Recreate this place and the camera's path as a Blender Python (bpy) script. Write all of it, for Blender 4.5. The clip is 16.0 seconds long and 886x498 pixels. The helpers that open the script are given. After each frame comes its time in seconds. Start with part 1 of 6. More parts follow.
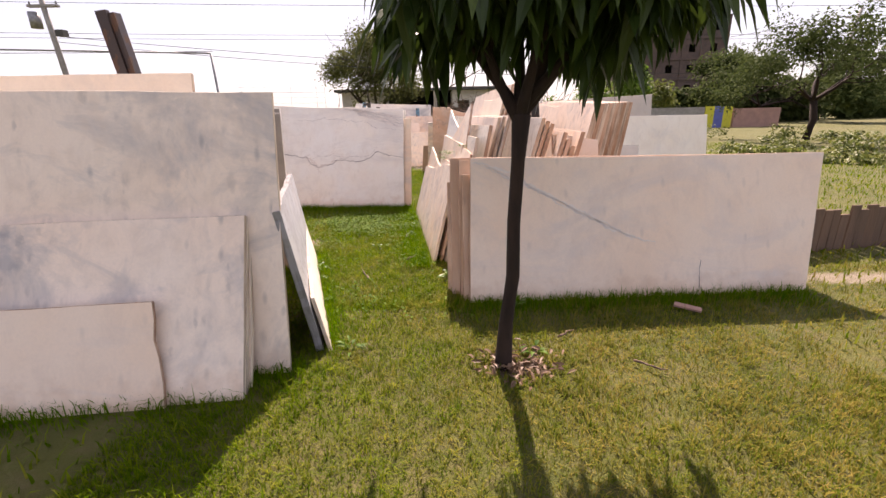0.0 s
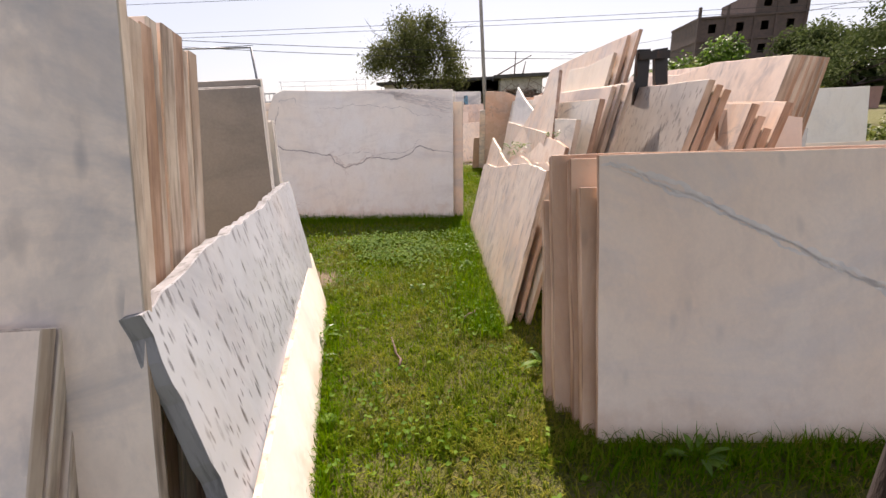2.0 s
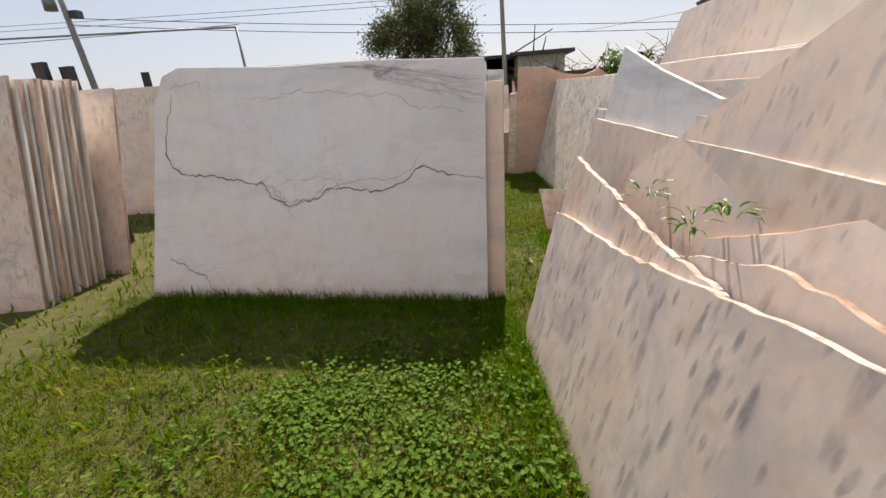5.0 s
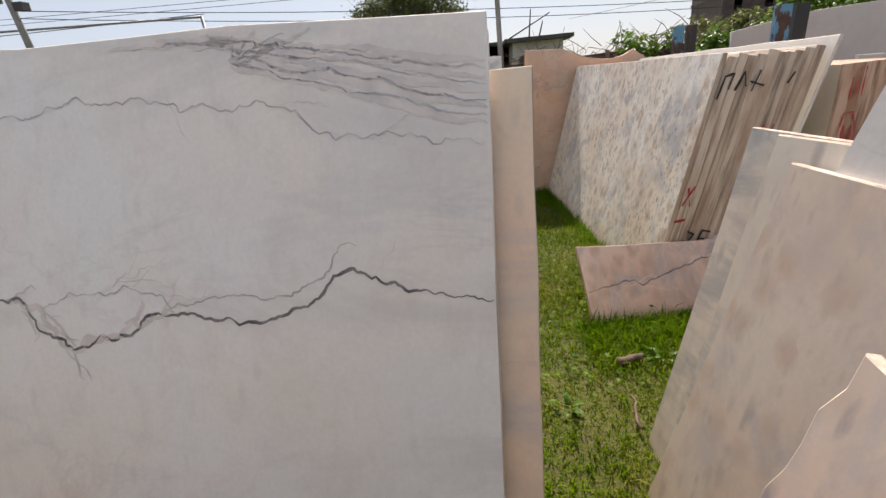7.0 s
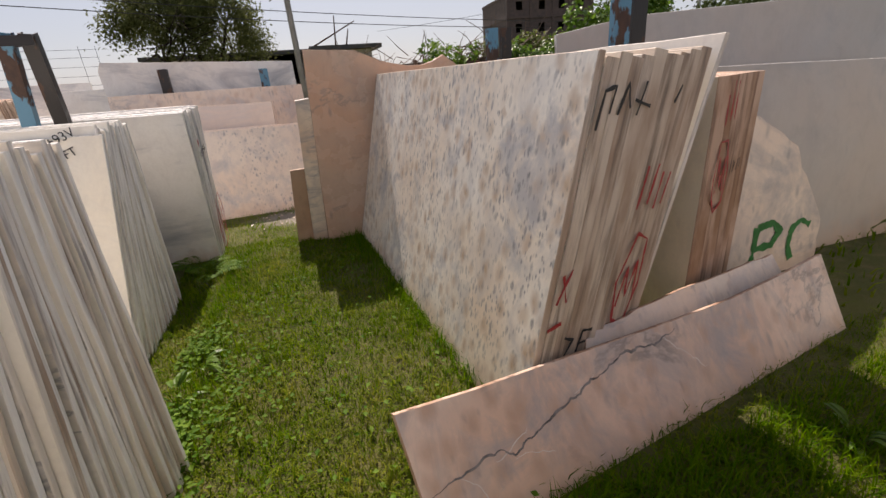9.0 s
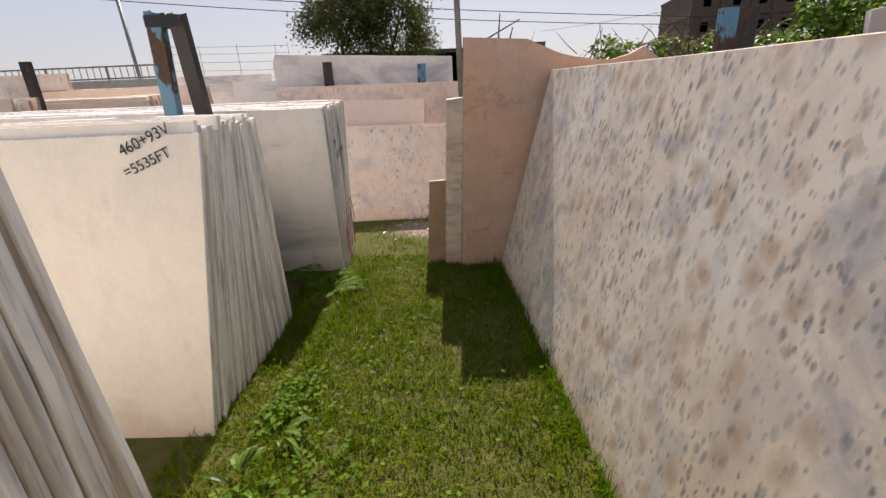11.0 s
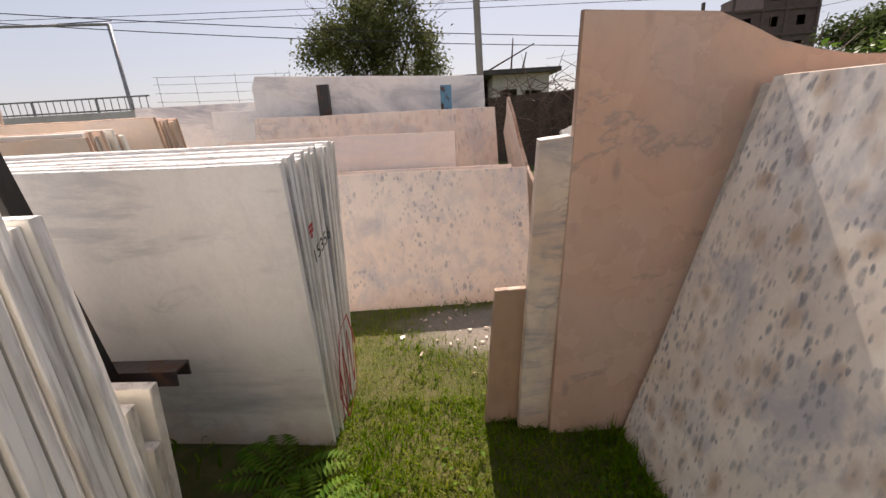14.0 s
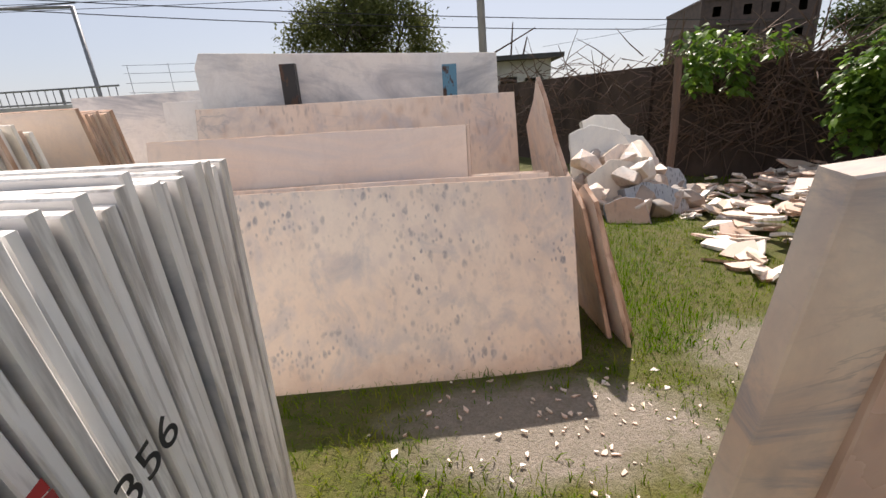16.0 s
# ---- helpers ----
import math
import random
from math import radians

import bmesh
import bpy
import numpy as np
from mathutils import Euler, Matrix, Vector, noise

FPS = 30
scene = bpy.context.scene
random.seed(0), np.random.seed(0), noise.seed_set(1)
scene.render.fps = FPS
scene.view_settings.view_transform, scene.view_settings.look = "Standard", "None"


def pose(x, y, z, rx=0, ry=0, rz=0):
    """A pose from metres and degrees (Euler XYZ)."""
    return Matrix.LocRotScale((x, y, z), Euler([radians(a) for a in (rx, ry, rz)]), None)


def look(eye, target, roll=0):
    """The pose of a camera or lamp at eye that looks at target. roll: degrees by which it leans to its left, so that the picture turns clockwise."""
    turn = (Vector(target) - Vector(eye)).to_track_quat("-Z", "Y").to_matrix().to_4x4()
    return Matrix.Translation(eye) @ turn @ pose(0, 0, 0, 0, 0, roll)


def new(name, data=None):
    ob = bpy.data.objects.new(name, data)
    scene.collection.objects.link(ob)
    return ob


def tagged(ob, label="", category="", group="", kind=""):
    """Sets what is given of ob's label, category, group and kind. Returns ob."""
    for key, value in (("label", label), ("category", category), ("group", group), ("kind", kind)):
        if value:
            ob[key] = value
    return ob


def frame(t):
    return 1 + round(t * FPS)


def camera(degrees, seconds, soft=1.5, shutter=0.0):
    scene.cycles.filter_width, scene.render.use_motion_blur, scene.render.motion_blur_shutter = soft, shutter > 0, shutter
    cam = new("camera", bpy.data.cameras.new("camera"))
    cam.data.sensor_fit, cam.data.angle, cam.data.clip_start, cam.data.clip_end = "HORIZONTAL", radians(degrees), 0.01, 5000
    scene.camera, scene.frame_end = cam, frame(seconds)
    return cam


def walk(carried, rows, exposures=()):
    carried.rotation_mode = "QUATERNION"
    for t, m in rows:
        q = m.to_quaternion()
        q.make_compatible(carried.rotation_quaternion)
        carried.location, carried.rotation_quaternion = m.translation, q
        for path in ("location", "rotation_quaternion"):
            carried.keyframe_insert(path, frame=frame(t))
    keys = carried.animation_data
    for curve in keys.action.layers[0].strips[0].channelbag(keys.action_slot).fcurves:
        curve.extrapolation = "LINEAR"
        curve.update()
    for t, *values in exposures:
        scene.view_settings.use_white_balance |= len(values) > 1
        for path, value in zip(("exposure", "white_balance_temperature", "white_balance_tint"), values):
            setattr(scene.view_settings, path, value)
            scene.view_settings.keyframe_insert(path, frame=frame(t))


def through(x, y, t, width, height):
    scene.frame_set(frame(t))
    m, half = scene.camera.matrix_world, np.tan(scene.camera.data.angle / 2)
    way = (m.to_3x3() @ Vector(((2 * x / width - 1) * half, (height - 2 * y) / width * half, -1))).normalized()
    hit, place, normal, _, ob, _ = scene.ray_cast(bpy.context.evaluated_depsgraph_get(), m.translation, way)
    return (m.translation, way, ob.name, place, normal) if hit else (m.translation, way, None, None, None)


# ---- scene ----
cam = camera(90.9, 16.0)
# seconds, eye, target, roll
ROWS = [
    (0.0, (-0.006, -0.055, 1.523), (0.016, 1.853, 0.925), -1.2),
    (0.5, (-0.017, 0.44, 1.497), (-0.048, 2.352, 0.911), -1.9),
    (1.0, (-0.036, 0.877, 1.473), (-0.121, 2.789, 0.891), -1.8),
    (1.5, (-0.156, 1.343, 1.423), (-0.258, 3.248, 0.825), -1.9),
    (2.0, (-0.223, 1.81, 1.368), (-0.399, 3.704, 0.75), -2.8),
    (2.5, (-0.285, 2.301, 1.314), (-0.575, 4.169, 0.661), -3.8),
    (3.0, (-0.411, 2.791, 1.376), (-0.682, 4.658, 0.711), -3.6),
    (3.5, (-0.466, 3.232, 1.379), (-0.714, 5.102, 0.712), -3.5),
    (4.0, (-0.489, 3.709, 1.385), (-0.713, 5.58, 0.717), -3.2),
    (6.5, (-0.599, 6.213, 1.389), (-0.853, 8.067, 0.683), -5.6),
    (7.0, (-0.593, 6.671, 1.412), (-0.809, 8.525, 0.696), -5.5),
    (7.5, (-0.571, 7.107, 1.393), (-0.406, 8.95, 0.634), -4.3),
    (8.0, (-0.444, 7.491, 1.357), (-0.089, 9.306, 0.597), -5.1),
    (8.5, (-0.287, 7.855, 1.372), (0.127, 9.661, 0.617), -5.5),
    (9.0, (-0.164, 8.198, 1.373), (0.35, 9.985, 0.637), -4.2),
    (9.5, (-0.147, 8.415, 1.362), (0.355, 10.201, 0.614), -1.9),
    (10.0, (-0.126, 8.631, 1.333), (-0.016, 10.48, 0.579), -1.1),
    (12.5, (-0.286, 9.997, 1.398), (-0.405, 11.898, 0.788), -2.6),
    (13.0, (-0.421, 10.335, 1.393), (-0.522, 12.241, 0.796), -2.7),
    (13.5, (-0.48, 10.582, 1.399), (-0.577, 12.489, 0.806), -3.0),
    (14.0, (-0.477, 10.869, 1.368), (-0.575, 12.776, 0.774), -3.2),
    (14.5, (-0.442, 11.091, 1.376), (-0.553, 12.991, 0.761), -3.9),
    (15.0, (-0.489, 11.419, 1.382), (-0.587, 13.319, 0.766), -3.7),
    (15.5, (-0.546, 11.702, 1.4), (-0.646, 13.594, 0.759), -4.1),
    (16.0, (-0.593, 12.04, 1.351), (-0.675, 13.935, 0.717), -3.6),
]
walk(cam, [(t, look(eye, target, roll)) for t, eye, target, roll in ROWS],
     [(0.0, 1.4, 7600, 30), (1.5, 1.18, 7350, 26), (2.0, 1.2, 7250, 23), (2.5, 1.1, 7050, 19), (3.0, 0.95, 7000, 18), (4.0, 0.8, 7000, 18), (6.5, 0.9, 6900, 16), (7.5, 0.9, 6900, 16), (8.0, 1.0, 6800, 14),
      (8.5, 0.55, 6950, 19), (9.0, 0.62, 7050, 20), (9.5, 0.95, 7100, 21), (10.0, 0.9, 7100, 21), (12.5, 0.5, 7150, 22), (13.5, 0.6, 7150, 22), (14.5, 0.9, 7100, 20), (15.5, 0.8, 6950, 18), (16.0, 0.8, 6850, 17)])

# ---- world and light ----
SUN_EL, SUN_AZ = 50.0, 3.0
world = bpy.data.worlds.new("world")
scene.world = world
world.use_nodes = True
wn, wl = world.node_tree.nodes, world.node_tree.links
sky = wn.new("ShaderNodeTexSky")
sky.sky_type = "NISHITA"
sky.sun_disc = False
sky.sun_elevation, sky.sun_rotation = radians(SUN_EL), radians(SUN_AZ)
sky.dust_density, sky.air_density, sky.ozone_density = 1.0, 1.0, 1.0
haze = wn.new("ShaderNodeMix")
haze.data_type = "RGBA"
haze.inputs[0].default_value = 0.78
cloud = wn.new("ShaderNodeTexNoise")
cloud.inputs["Scale"].default_value, cloud.inputs["Detail"].default_value = 1.6, 5.0
way = wn.new("ShaderNodeTexCoord")
wl.new(way.outputs["Generated"], cloud.inputs["Vector"])
tone = wn.new("ShaderNodeMix")
tone.data_type = "RGBA"
tone.inputs[6].default_value, tone.inputs[7].default_value = (2.25, 2.65, 3.25, 1), (3.1, 3.4, 3.85, 1)
wl.new(cloud.outputs["Fac"], tone.inputs[0])
wl.new(tone.outputs[2], haze.inputs[7])
wl.new(sky.outputs[0], haze.inputs[6])
wl.new(haze.outputs[2], wn["Background"].inputs[0])
wn["Background"].inputs[1].default_value = 0.11
sun = new("sun", bpy.data.lights.new("sun", "SUN"))
sun.data.energy, sun.data.angle, sun.data.color = 4.5, radians(0.6), (1.0, 0.95, 0.87)
sun.matrix_world = look((0, 0, 0), (-math.sin(radians(SUN_AZ)) * math.cos(radians(SUN_EL)),
                                    -math.cos(radians(SUN_AZ)) * math.cos(radians(SUN_EL)), -math.sin(radians(SUN_EL))))


def gz(y):
    """The height of the ground, which falls slightly along the walk."""
    return -0.03 - 0.007 * min(max(y, -30), 25)


# ---- materials ----
class Nodes:
    """A short way to write a node material."""

    def __init__(self, name):
        self.mat = bpy.data.materials.new(name)
        self.mat.use_nodes = True
        self.n, self.l = self.mat.node_tree.nodes, self.mat.node_tree.links
        self.bsdf = self.n["Principled BSDF"]

    def put(self, kind, ins=(), **attrs):
        node = self.n.new(kind)
        for k, v in attrs.items():
            setattr(node, k, v)
        for k, v in dict(ins).items():
            if hasattr(v, "is_output"):
                self.l.new(v, node.inputs[k])
            else:
                node.inputs[k].default_value = v
        return node

    def coords(self, scale=(1, 1, 1), turn=(0, 0, 0), spread=40.0):
        """Coordinates of the thing in metres, shifted by chance from thing to thing."""
        tc = self.put("ShaderNodeTexCoord")
        info = self.put("ShaderNodeObjectInfo")
        shift = self.put("ShaderNodeVectorMath", {0: info.outputs["Random"], 1: (spread, spread * 0.7, spread * 1.3)}, operation="MULTIPLY")
        add = self.put("ShaderNodeVectorMath", {0: tc.outputs["Object"], 1: shift.outputs[0]}, operation="ADD")
        return self.put("ShaderNodeMapping", {"Vector": add.outputs[0], "Scale": scale, "Rotation": [radians(a) for a in turn]}).outputs[0]

    def noise(self, vec, scale, detail=4.0, rough=0.55, warp=0.0):
        return self.put("ShaderNodeTexNoise", {"Vector": vec, "Scale": scale, "Detail": detail, "Roughness": rough, "Distortion": warp}).outputs["Fac"]

    def ramp(self, fac, lo, hi, a=0.0, b=1.0):
        return self.put("ShaderNodeMapRange", {"Value": fac, "From Min": lo, "From Max": hi, "To Min": a, "To Max": b}).outputs[0]

    def mix(self, fac, a, b, blend="MIX"):
        node = self.put("ShaderNodeMix", data_type="RGBA", blend_type=blend)
        for i, v in ((0, fac), (6, a), (7, b)):
            if hasattr(v, "is_output"):
                self.l.new(v, node.inputs[i])
            else:
                node.inputs[i].default_value = v if i == 0 else (*v, 1)
        return node.outputs[2]

    def times(self, a, b):
        return self.put("ShaderNodeMath", {0: a, 1: b}, operation="MULTIPLY").outputs[0]

    def done(self, colour, rough=0.5, bump=None, strength=0.3, dist=0.004, metal=0.0):
        for key, v in (("Base Color", colour), ("Roughness", rough), ("Metallic", metal)):
            if hasattr(v, "is_output"):
                self.l.new(v, self.bsdf.inputs[key])
            else:
                self.bsdf.inputs[key].default_value = (*v, 1) if key == "Base Color" else v
        if bump is not None:
            b = self.put("ShaderNodeBump", {"Height": bump, "Strength": strength, "Distance": dist})
            self.l.new(b.outputs[0], self.bsdf.inputs["Normal"])
        return self.mat


def marble(name, base, warm, cloud, cloudy=0.5, fleck=0.0, fleck_colour=(0.2, 0.2, 0.22), fleck_size=16.0, turn=0.0, fleck_long=0.46, fleck_keep=0.30, spots=0.5, vein=0.0, vein_colour=(0.3, 0.3, 0.31), rough=0.42, all_over=0.0, cloud_scale=2.2, stretch=(1.0, 1, 0.8), mottle=0.0, mottle_colour=(0.50, 0.38, 0.28)):
    """Sawn marble: a pale ground with warm areas, grey clouds, upright flecks and thin wandering veins."""
    m = Nodes(name)
    p = m.coords()
    c = m.mix(m.ramp(m.noise(p, 1.1, 3), 0.38, 0.66), base, warm)
    cl = m.ramp(m.noise(m.coords(stretch, (0, turn, 0)), cloud_scale, 7, 0.66, 0.9), 0.50, 0.68)
    c = m.mix(m.times(cl, cloudy), c, cloud)
    c = m.mix(m.ramp(m.noise(m.coords((1, 1, 0.6)), 7.5, 6, 0.7, 0.6), 0.48, 0.72, 0.0, 0.34), c, [0.5 * (a + b) * f for a, b, f in zip(cloud, warm, (0.86, 0.82, 0.8))])
    if mottle:
        q = m.coords((1.0, 1.0, 0.7))
        bend = m.put("ShaderNodeTexNoise", {"Vector": q, "Scale": 14.0, "Detail": 3.0}).outputs["Color"]
        q = m.put("ShaderNodeVectorMath", {0: q, 1: m.put("ShaderNodeVectorMath", {0: bend, 1: (0.06, 0.06, 0.06)}, operation="MULTIPLY").outputs[0]}, operation="ADD").outputs[0]
        vo = m.put("ShaderNodeTexVoronoi", {"Vector": q, "Scale": 12.0}, feature="F1")
        pick_ = m.put("ShaderNodeSeparateColor", {0: vo.outputs["Color"]})
        inside = m.ramp(vo.outputs["Distance"], 0.15, 0.55, 1.0, 0.0)
        c = m.mix(m.times(m.times(m.ramp(pick_.outputs[1], 0.35, 0.7), inside), mottle), c, mottle_colour)
        big = m.ramp(m.noise(m.coords((1.0, 1.0, 0.8), (0, 35, 0)), 3.4, 6, 0.65, 0.5), 0.53, 0.66)
        c = m.mix(m.times(big, mottle * 0.8), c, cloud)
    if fleck < 0.5 and spots:
        vo = m.put("ShaderNodeTexVoronoi", {"Vector": m.coords((1.0, 1.0, 0.4)), "Scale": 15.0})
        some = m.ramp(m.put("ShaderNodeSeparateColor", {0: vo.outputs["Color"]}).outputs[0], 0.78, 0.92)
        c = m.mix(m.times(m.times(m.ramp(vo.outputs["Distance"], 0.12, 0.34, 1.0, 0.0), some), spots), c, [v * 0.6 for v in cloud])
    if fleck:
        for size, keep in ((fleck_size * 1.25, fleck_keep), (fleck_size * 2.3, fleck_keep + 0.15)):
            q = m.coords((1.0, 1.0, fleck_long), (0, 6, 0))
            bend = m.put("ShaderNodeTexNoise", {"Vector": q, "Scale": size * 1.3, "Detail": 2.0}).outputs["Color"]
            q = m.put("ShaderNodeVectorMath", {0: q, 1: m.put("ShaderNodeVectorMath", {0: bend, 1: (0.55 / size, 0.55 / size, 0.55 / size)}, operation="MULTIPLY").outputs[0]}, operation="ADD").outputs[0]
            vo = m.put("ShaderNodeTexVoronoi", {"Vector": q, "Scale": size, "Randomness": 1.0})
            sep = m.put("ShaderNodeSeparateColor", {0: vo.outputs["Color"]})
            f = m.times(m.ramp(vo.outputs["Distance"], 0.20, 0.40, 1.0, 0.0), m.ramp(m.noise(q, size * 2.6, 4, 0.7), 0.32, 0.55, 0.35, 1.0))
            some = m.ramp(sep.outputs[0], keep, keep + 0.25)
            where = m.ramp(m.noise(p, 2.3, 3), 0.44, 0.60, all_over, 1.0)
            c = m.mix(m.times(m.times(m.times(f, some), where), fleck), c, fleck_colour)
    if vein:
        q = m.coords((0.5, 1, 1.0), (0, turn, 0))
        n = m.noise(q, 1.6, 7, 0.6, 0.5)
        d = m.put("ShaderNodeMath", {0: n, 1: 0.5}, operation="SUBTRACT").outputs[0]
        d = m.put("ShaderNodeMath", {0: d}, operation="ABSOLUTE").outputs[0]
        line = m.ramp(d, 0.0, m.ramp(m.noise(p, 3.5, 3), 0.35, 0.7, 0.004, 0.024), 1.0, 0.0)
        halo = m.times(m.ramp(d, 0.0, 0.06, 0.45, 0.0), m.ramp(m.noise(p, 2.0, 3), 0.4, 0.65))
        c = m.mix(m.times(halo, vein), c, cloud)
        part_ = m.ramp(m.noise(p, 1.3, 2), 0.45, 0.62)
        c = m.mix(m.times(m.times(line, part_), vein), c, vein_colour)
    dust = m.ramp(m.noise(p, 0.9, 5, 0.7), 0.5, 0.8, 0.0, 0.22)
    c = m.mix(dust, c, (0.60, 0.47, 0.36))
    up_ = m.put("ShaderNodeSeparateXYZ", {0: m.put("ShaderNodeTexCoord").outputs["Object"]}).outputs[2]
    splash = m.ramp(m.put("ShaderNodeMath", {0: up_, 1: m.ramp(m.noise(p, 6, 5, 0.65), 0.3, 0.7, -0.12, 0.12)}, operation="ADD").outputs[0], 0.02, 0.2, 0.5, 0.0)
    c = m.mix(splash, c, (0.56, 0.38, 0.27))
    fine = m.noise(p, 60, 3, 0.6)
    c = m.mix(m.ramp(fine, 0.3, 0.7, 0.0, 0.12), c, (0.42, 0.40, 0.38))
    r = m.ramp(m.noise(p, 5, 4), 0.3, 0.7, rough - 0.1, rough + 0.18)
    return m.done(c, r, fine, 0.10, 0.002)


def edge_stone(name, base, stain, dark=(0.25, 0.2, 0.17)):
    """Sawn and split edges of a slab, streaked with soil and water marks."""
    m = Nodes(name)
    p = m.coords((1, 1, 0.3))
    c = m.mix(m.ramp(m.noise(p, 7, 4), 0.40, 0.62), base, stain)
    c = m.mix(m.ramp(m.noise(m.coords((1, 1, 0.07)), 24, 5, 0.65), 0.48, 0.66, 0, 0.85), c, dark)
    fine = m.noise(m.coords(), 45, 5, 0.65)
    return m.done(c, 0.75, fine, 0.25, 0.003)


GREY_WHITE = marble("grey_white_marble", (0.82, 0.70, 0.60), (0.81, 0.65, 0.53), (0.30, 0.31, 0.34), 0.85, 0.35, (0.16, 0.16, 0.18), 9, mottle=0.35, mottle_colour=(0.68, 0.55, 0.45), cloud_scale=1.15, stretch=(0.9, 1, 1.15), vein=0.15, turn=12, vein_colour=(0.36, 0.35, 0.36))
PINK = marble("pink_marble", (0.80, 0.67, 0.57), (0.80, 0.62, 0.49), (0.56, 0.52, 0.52), 0.55, 0.0, turn=35, cloud_scale=1.3, stretch=(0.6, 1, 1.4), spots=0.22)
VEINED = marble("veined_white_marble", (0.80, 0.79, 0.77), (0.83, 0.76, 0.68), (0.58, 0.57, 0.57), 0.6, 0.0, vein=0.16, turn=8, vein_colour=(0.40, 0.38, 0.38), cloud_scale=1.3, stretch=(0.5, 1, 1.7), spots=0.15)
SPECKLED = marble("speckled_marble", (0.74, 0.63, 0.54), (0.70, 0.51, 0.39), (0.46, 0.41, 0.40), 0.8, 0.95, (0.27, 0.23, 0.23), 13, all_over=0.65, mottle=0.75, mottle_colour=(0.56, 0.40, 0.29), fleck_long=0.30)
BLUE_FLECK = marble("blue_grey_flecked_marble", (0.34, 0.37, 0.41), (0.41, 0.44, 0.475), (0.25, 0.27, 0.305), 0.75, 1.0, (0.05, 0.05, 0.06), 25, all_over=0.75, fleck_long=0.28, turn=55, stretch=(1, 1, 0.35), fleck_keep=0.36)
PEACH = marble("peach_marble", (0.60, 0.43, 0.33), (0.66, 0.39, 0.26), (0.40, 0.31, 0.27), 0.55, 0.0, (0.35, 0.22, 0.17), 5, 30, vein=0.6, vein_colour=(0.30, 0.24, 0.20), rough=0.22, cloud_scale=1.4)
PINK_FLECK = marble("pink_flecked_marble", (0.79, 0.67, 0.56), (0.76, 0.58, 0.45), (0.52, 0.47, 0.46), 0.85, 0.6, (0.33, 0.27, 0.25), 15, 10, vein=0.5, all_over=0.25, mottle=0.6, mottle_colour=(0.62, 0.44, 0.32), fleck_long=0.36)
GREY_VEIN = marble("grey_veined_marble", (0.78, 0.76, 0.74), (0.79, 0.75, 0.70), (0.36, 0.37, 0.40), 1.0, 0.0, turn=35, vein=0.3, vein_colour=(0.36, 0.37, 0.39), cloud_scale=1.4, stretch=(0.5, 1, 1.5), spots=0.1)
GREEN_VEIN = marble("buff_green_veined_marble", (0.73, 0.67, 0.57), (0.75, 0.61, 0.48), (0.32, 0.31, 0.28), 0.95, 0.0, turn=20, vein=0.95, vein_colour=(0.20, 0.19, 0.17))
CREAM = marble("cream_marble", (0.80, 0.72, 0.60), (0.82, 0.70, 0.56), (0.60, 0.56, 0.50), 0.5, 0.0, spots=0.2)
WHITE = marble("white_marble", (0.84, 0.81, 0.74), (0.83, 0.77, 0.67), (0.62, 0.61, 0.59), 0.5, 0.0, spots=0.15)
CLOUDED = marble("cream_marble_with_grey_and_peach_clouds", (0.84, 0.72, 0.54), (0.84, 0.62, 0.46), (0.47, 0.45, 0.47), 1.0, 0.0, turn=42, cloud_scale=1.1, stretch=(0.45, 1, 1.6), vein=0.5, vein_colour=(0.36, 0.34, 0.34), spots=0.15)
FLECKED = marble("flecked_white_buff_marble", (0.82, 0.77, 0.69), (0.74, 0.60, 0.46), (0.40, 0.40, 0.42), 0.45, 0.95, (0.19, 0.19, 0.20), 23, all_over=0.5, cloud_scale=4.0, stretch=(1, 1, 0.6), mottle=1.0, mottle_colour=(0.47, 0.33, 0.22), fleck_long=0.45, fleck_keep=0.22)
BANDED = marble("banded_cream_marble", (0.78, 0.66, 0.52), (0.72, 0.45, 0.28), (0.30, 0.28, 0.29), 1.0, 0.0, turn=8, cloud_scale=3.2, stretch=(0.45, 1, 2.6), vein=0.95, vein_colour=(0.24, 0.19, 0.17))
PINK_GREY = marble("pink_marble_with_blue_flecks", (0.78, 0.67, 0.56), (0.74, 0.59, 0.47), (0.40, 0.40, 0.42), 0.85, 0.75, (0.17, 0.18, 0.21), 17, mottle=0.5, mottle_colour=(0.60, 0.52, 0.48), cloud_scale=2.8, fleck_long=0.6)
# grey marble with the shade of the second stack mixed into its colour
SHADE_DARK_GREY = marble("shade_dark_grey_marble", (0.185, 0.175, 0.16), (0.21, 0.195, 0.175), (0.12, 0.118, 0.112), 0.8, 0.0, stretch=(0.5, 1, 1.6), spots=0.15)
WARM_VEIN = marble("warm_grey_veined_marble", (0.74, 0.69, 0.61), (0.76, 0.66, 0.55), (0.38, 0.38, 0.38), 0.95, 0.4, (0.28, 0.27, 0.28), 10, -28, vein=1.0, vein_colour=(0.20, 0.20, 0.21), cloud_scale=2.6, stretch=(0.5, 1, 1.5), fleck_long=0.35)
STREAKED = marble("pink_brown_streaked_marble", (0.74, 0.58, 0.49), (0.68, 0.45, 0.33), (0.36, 0.33, 0.34), 0.95, 0.45, (0.24, 0.20, 0.2), 12, -20, vein=0.8, vein_colour=(0.22, 0.19, 0.18), cloud_scale=2.6, mottle=0.9, mottle_colour=(0.52, 0.34, 0.25), stretch=(1, 1, 0.6))
MID_GREY = marble("grey_flecked_marble", (0.38, 0.35, 0.32), (0.42, 0.36, 0.31), (0.25, 0.24, 0.23), 0.7, 0.95, (0.09, 0.085, 0.085), 15, all_over=0.8)
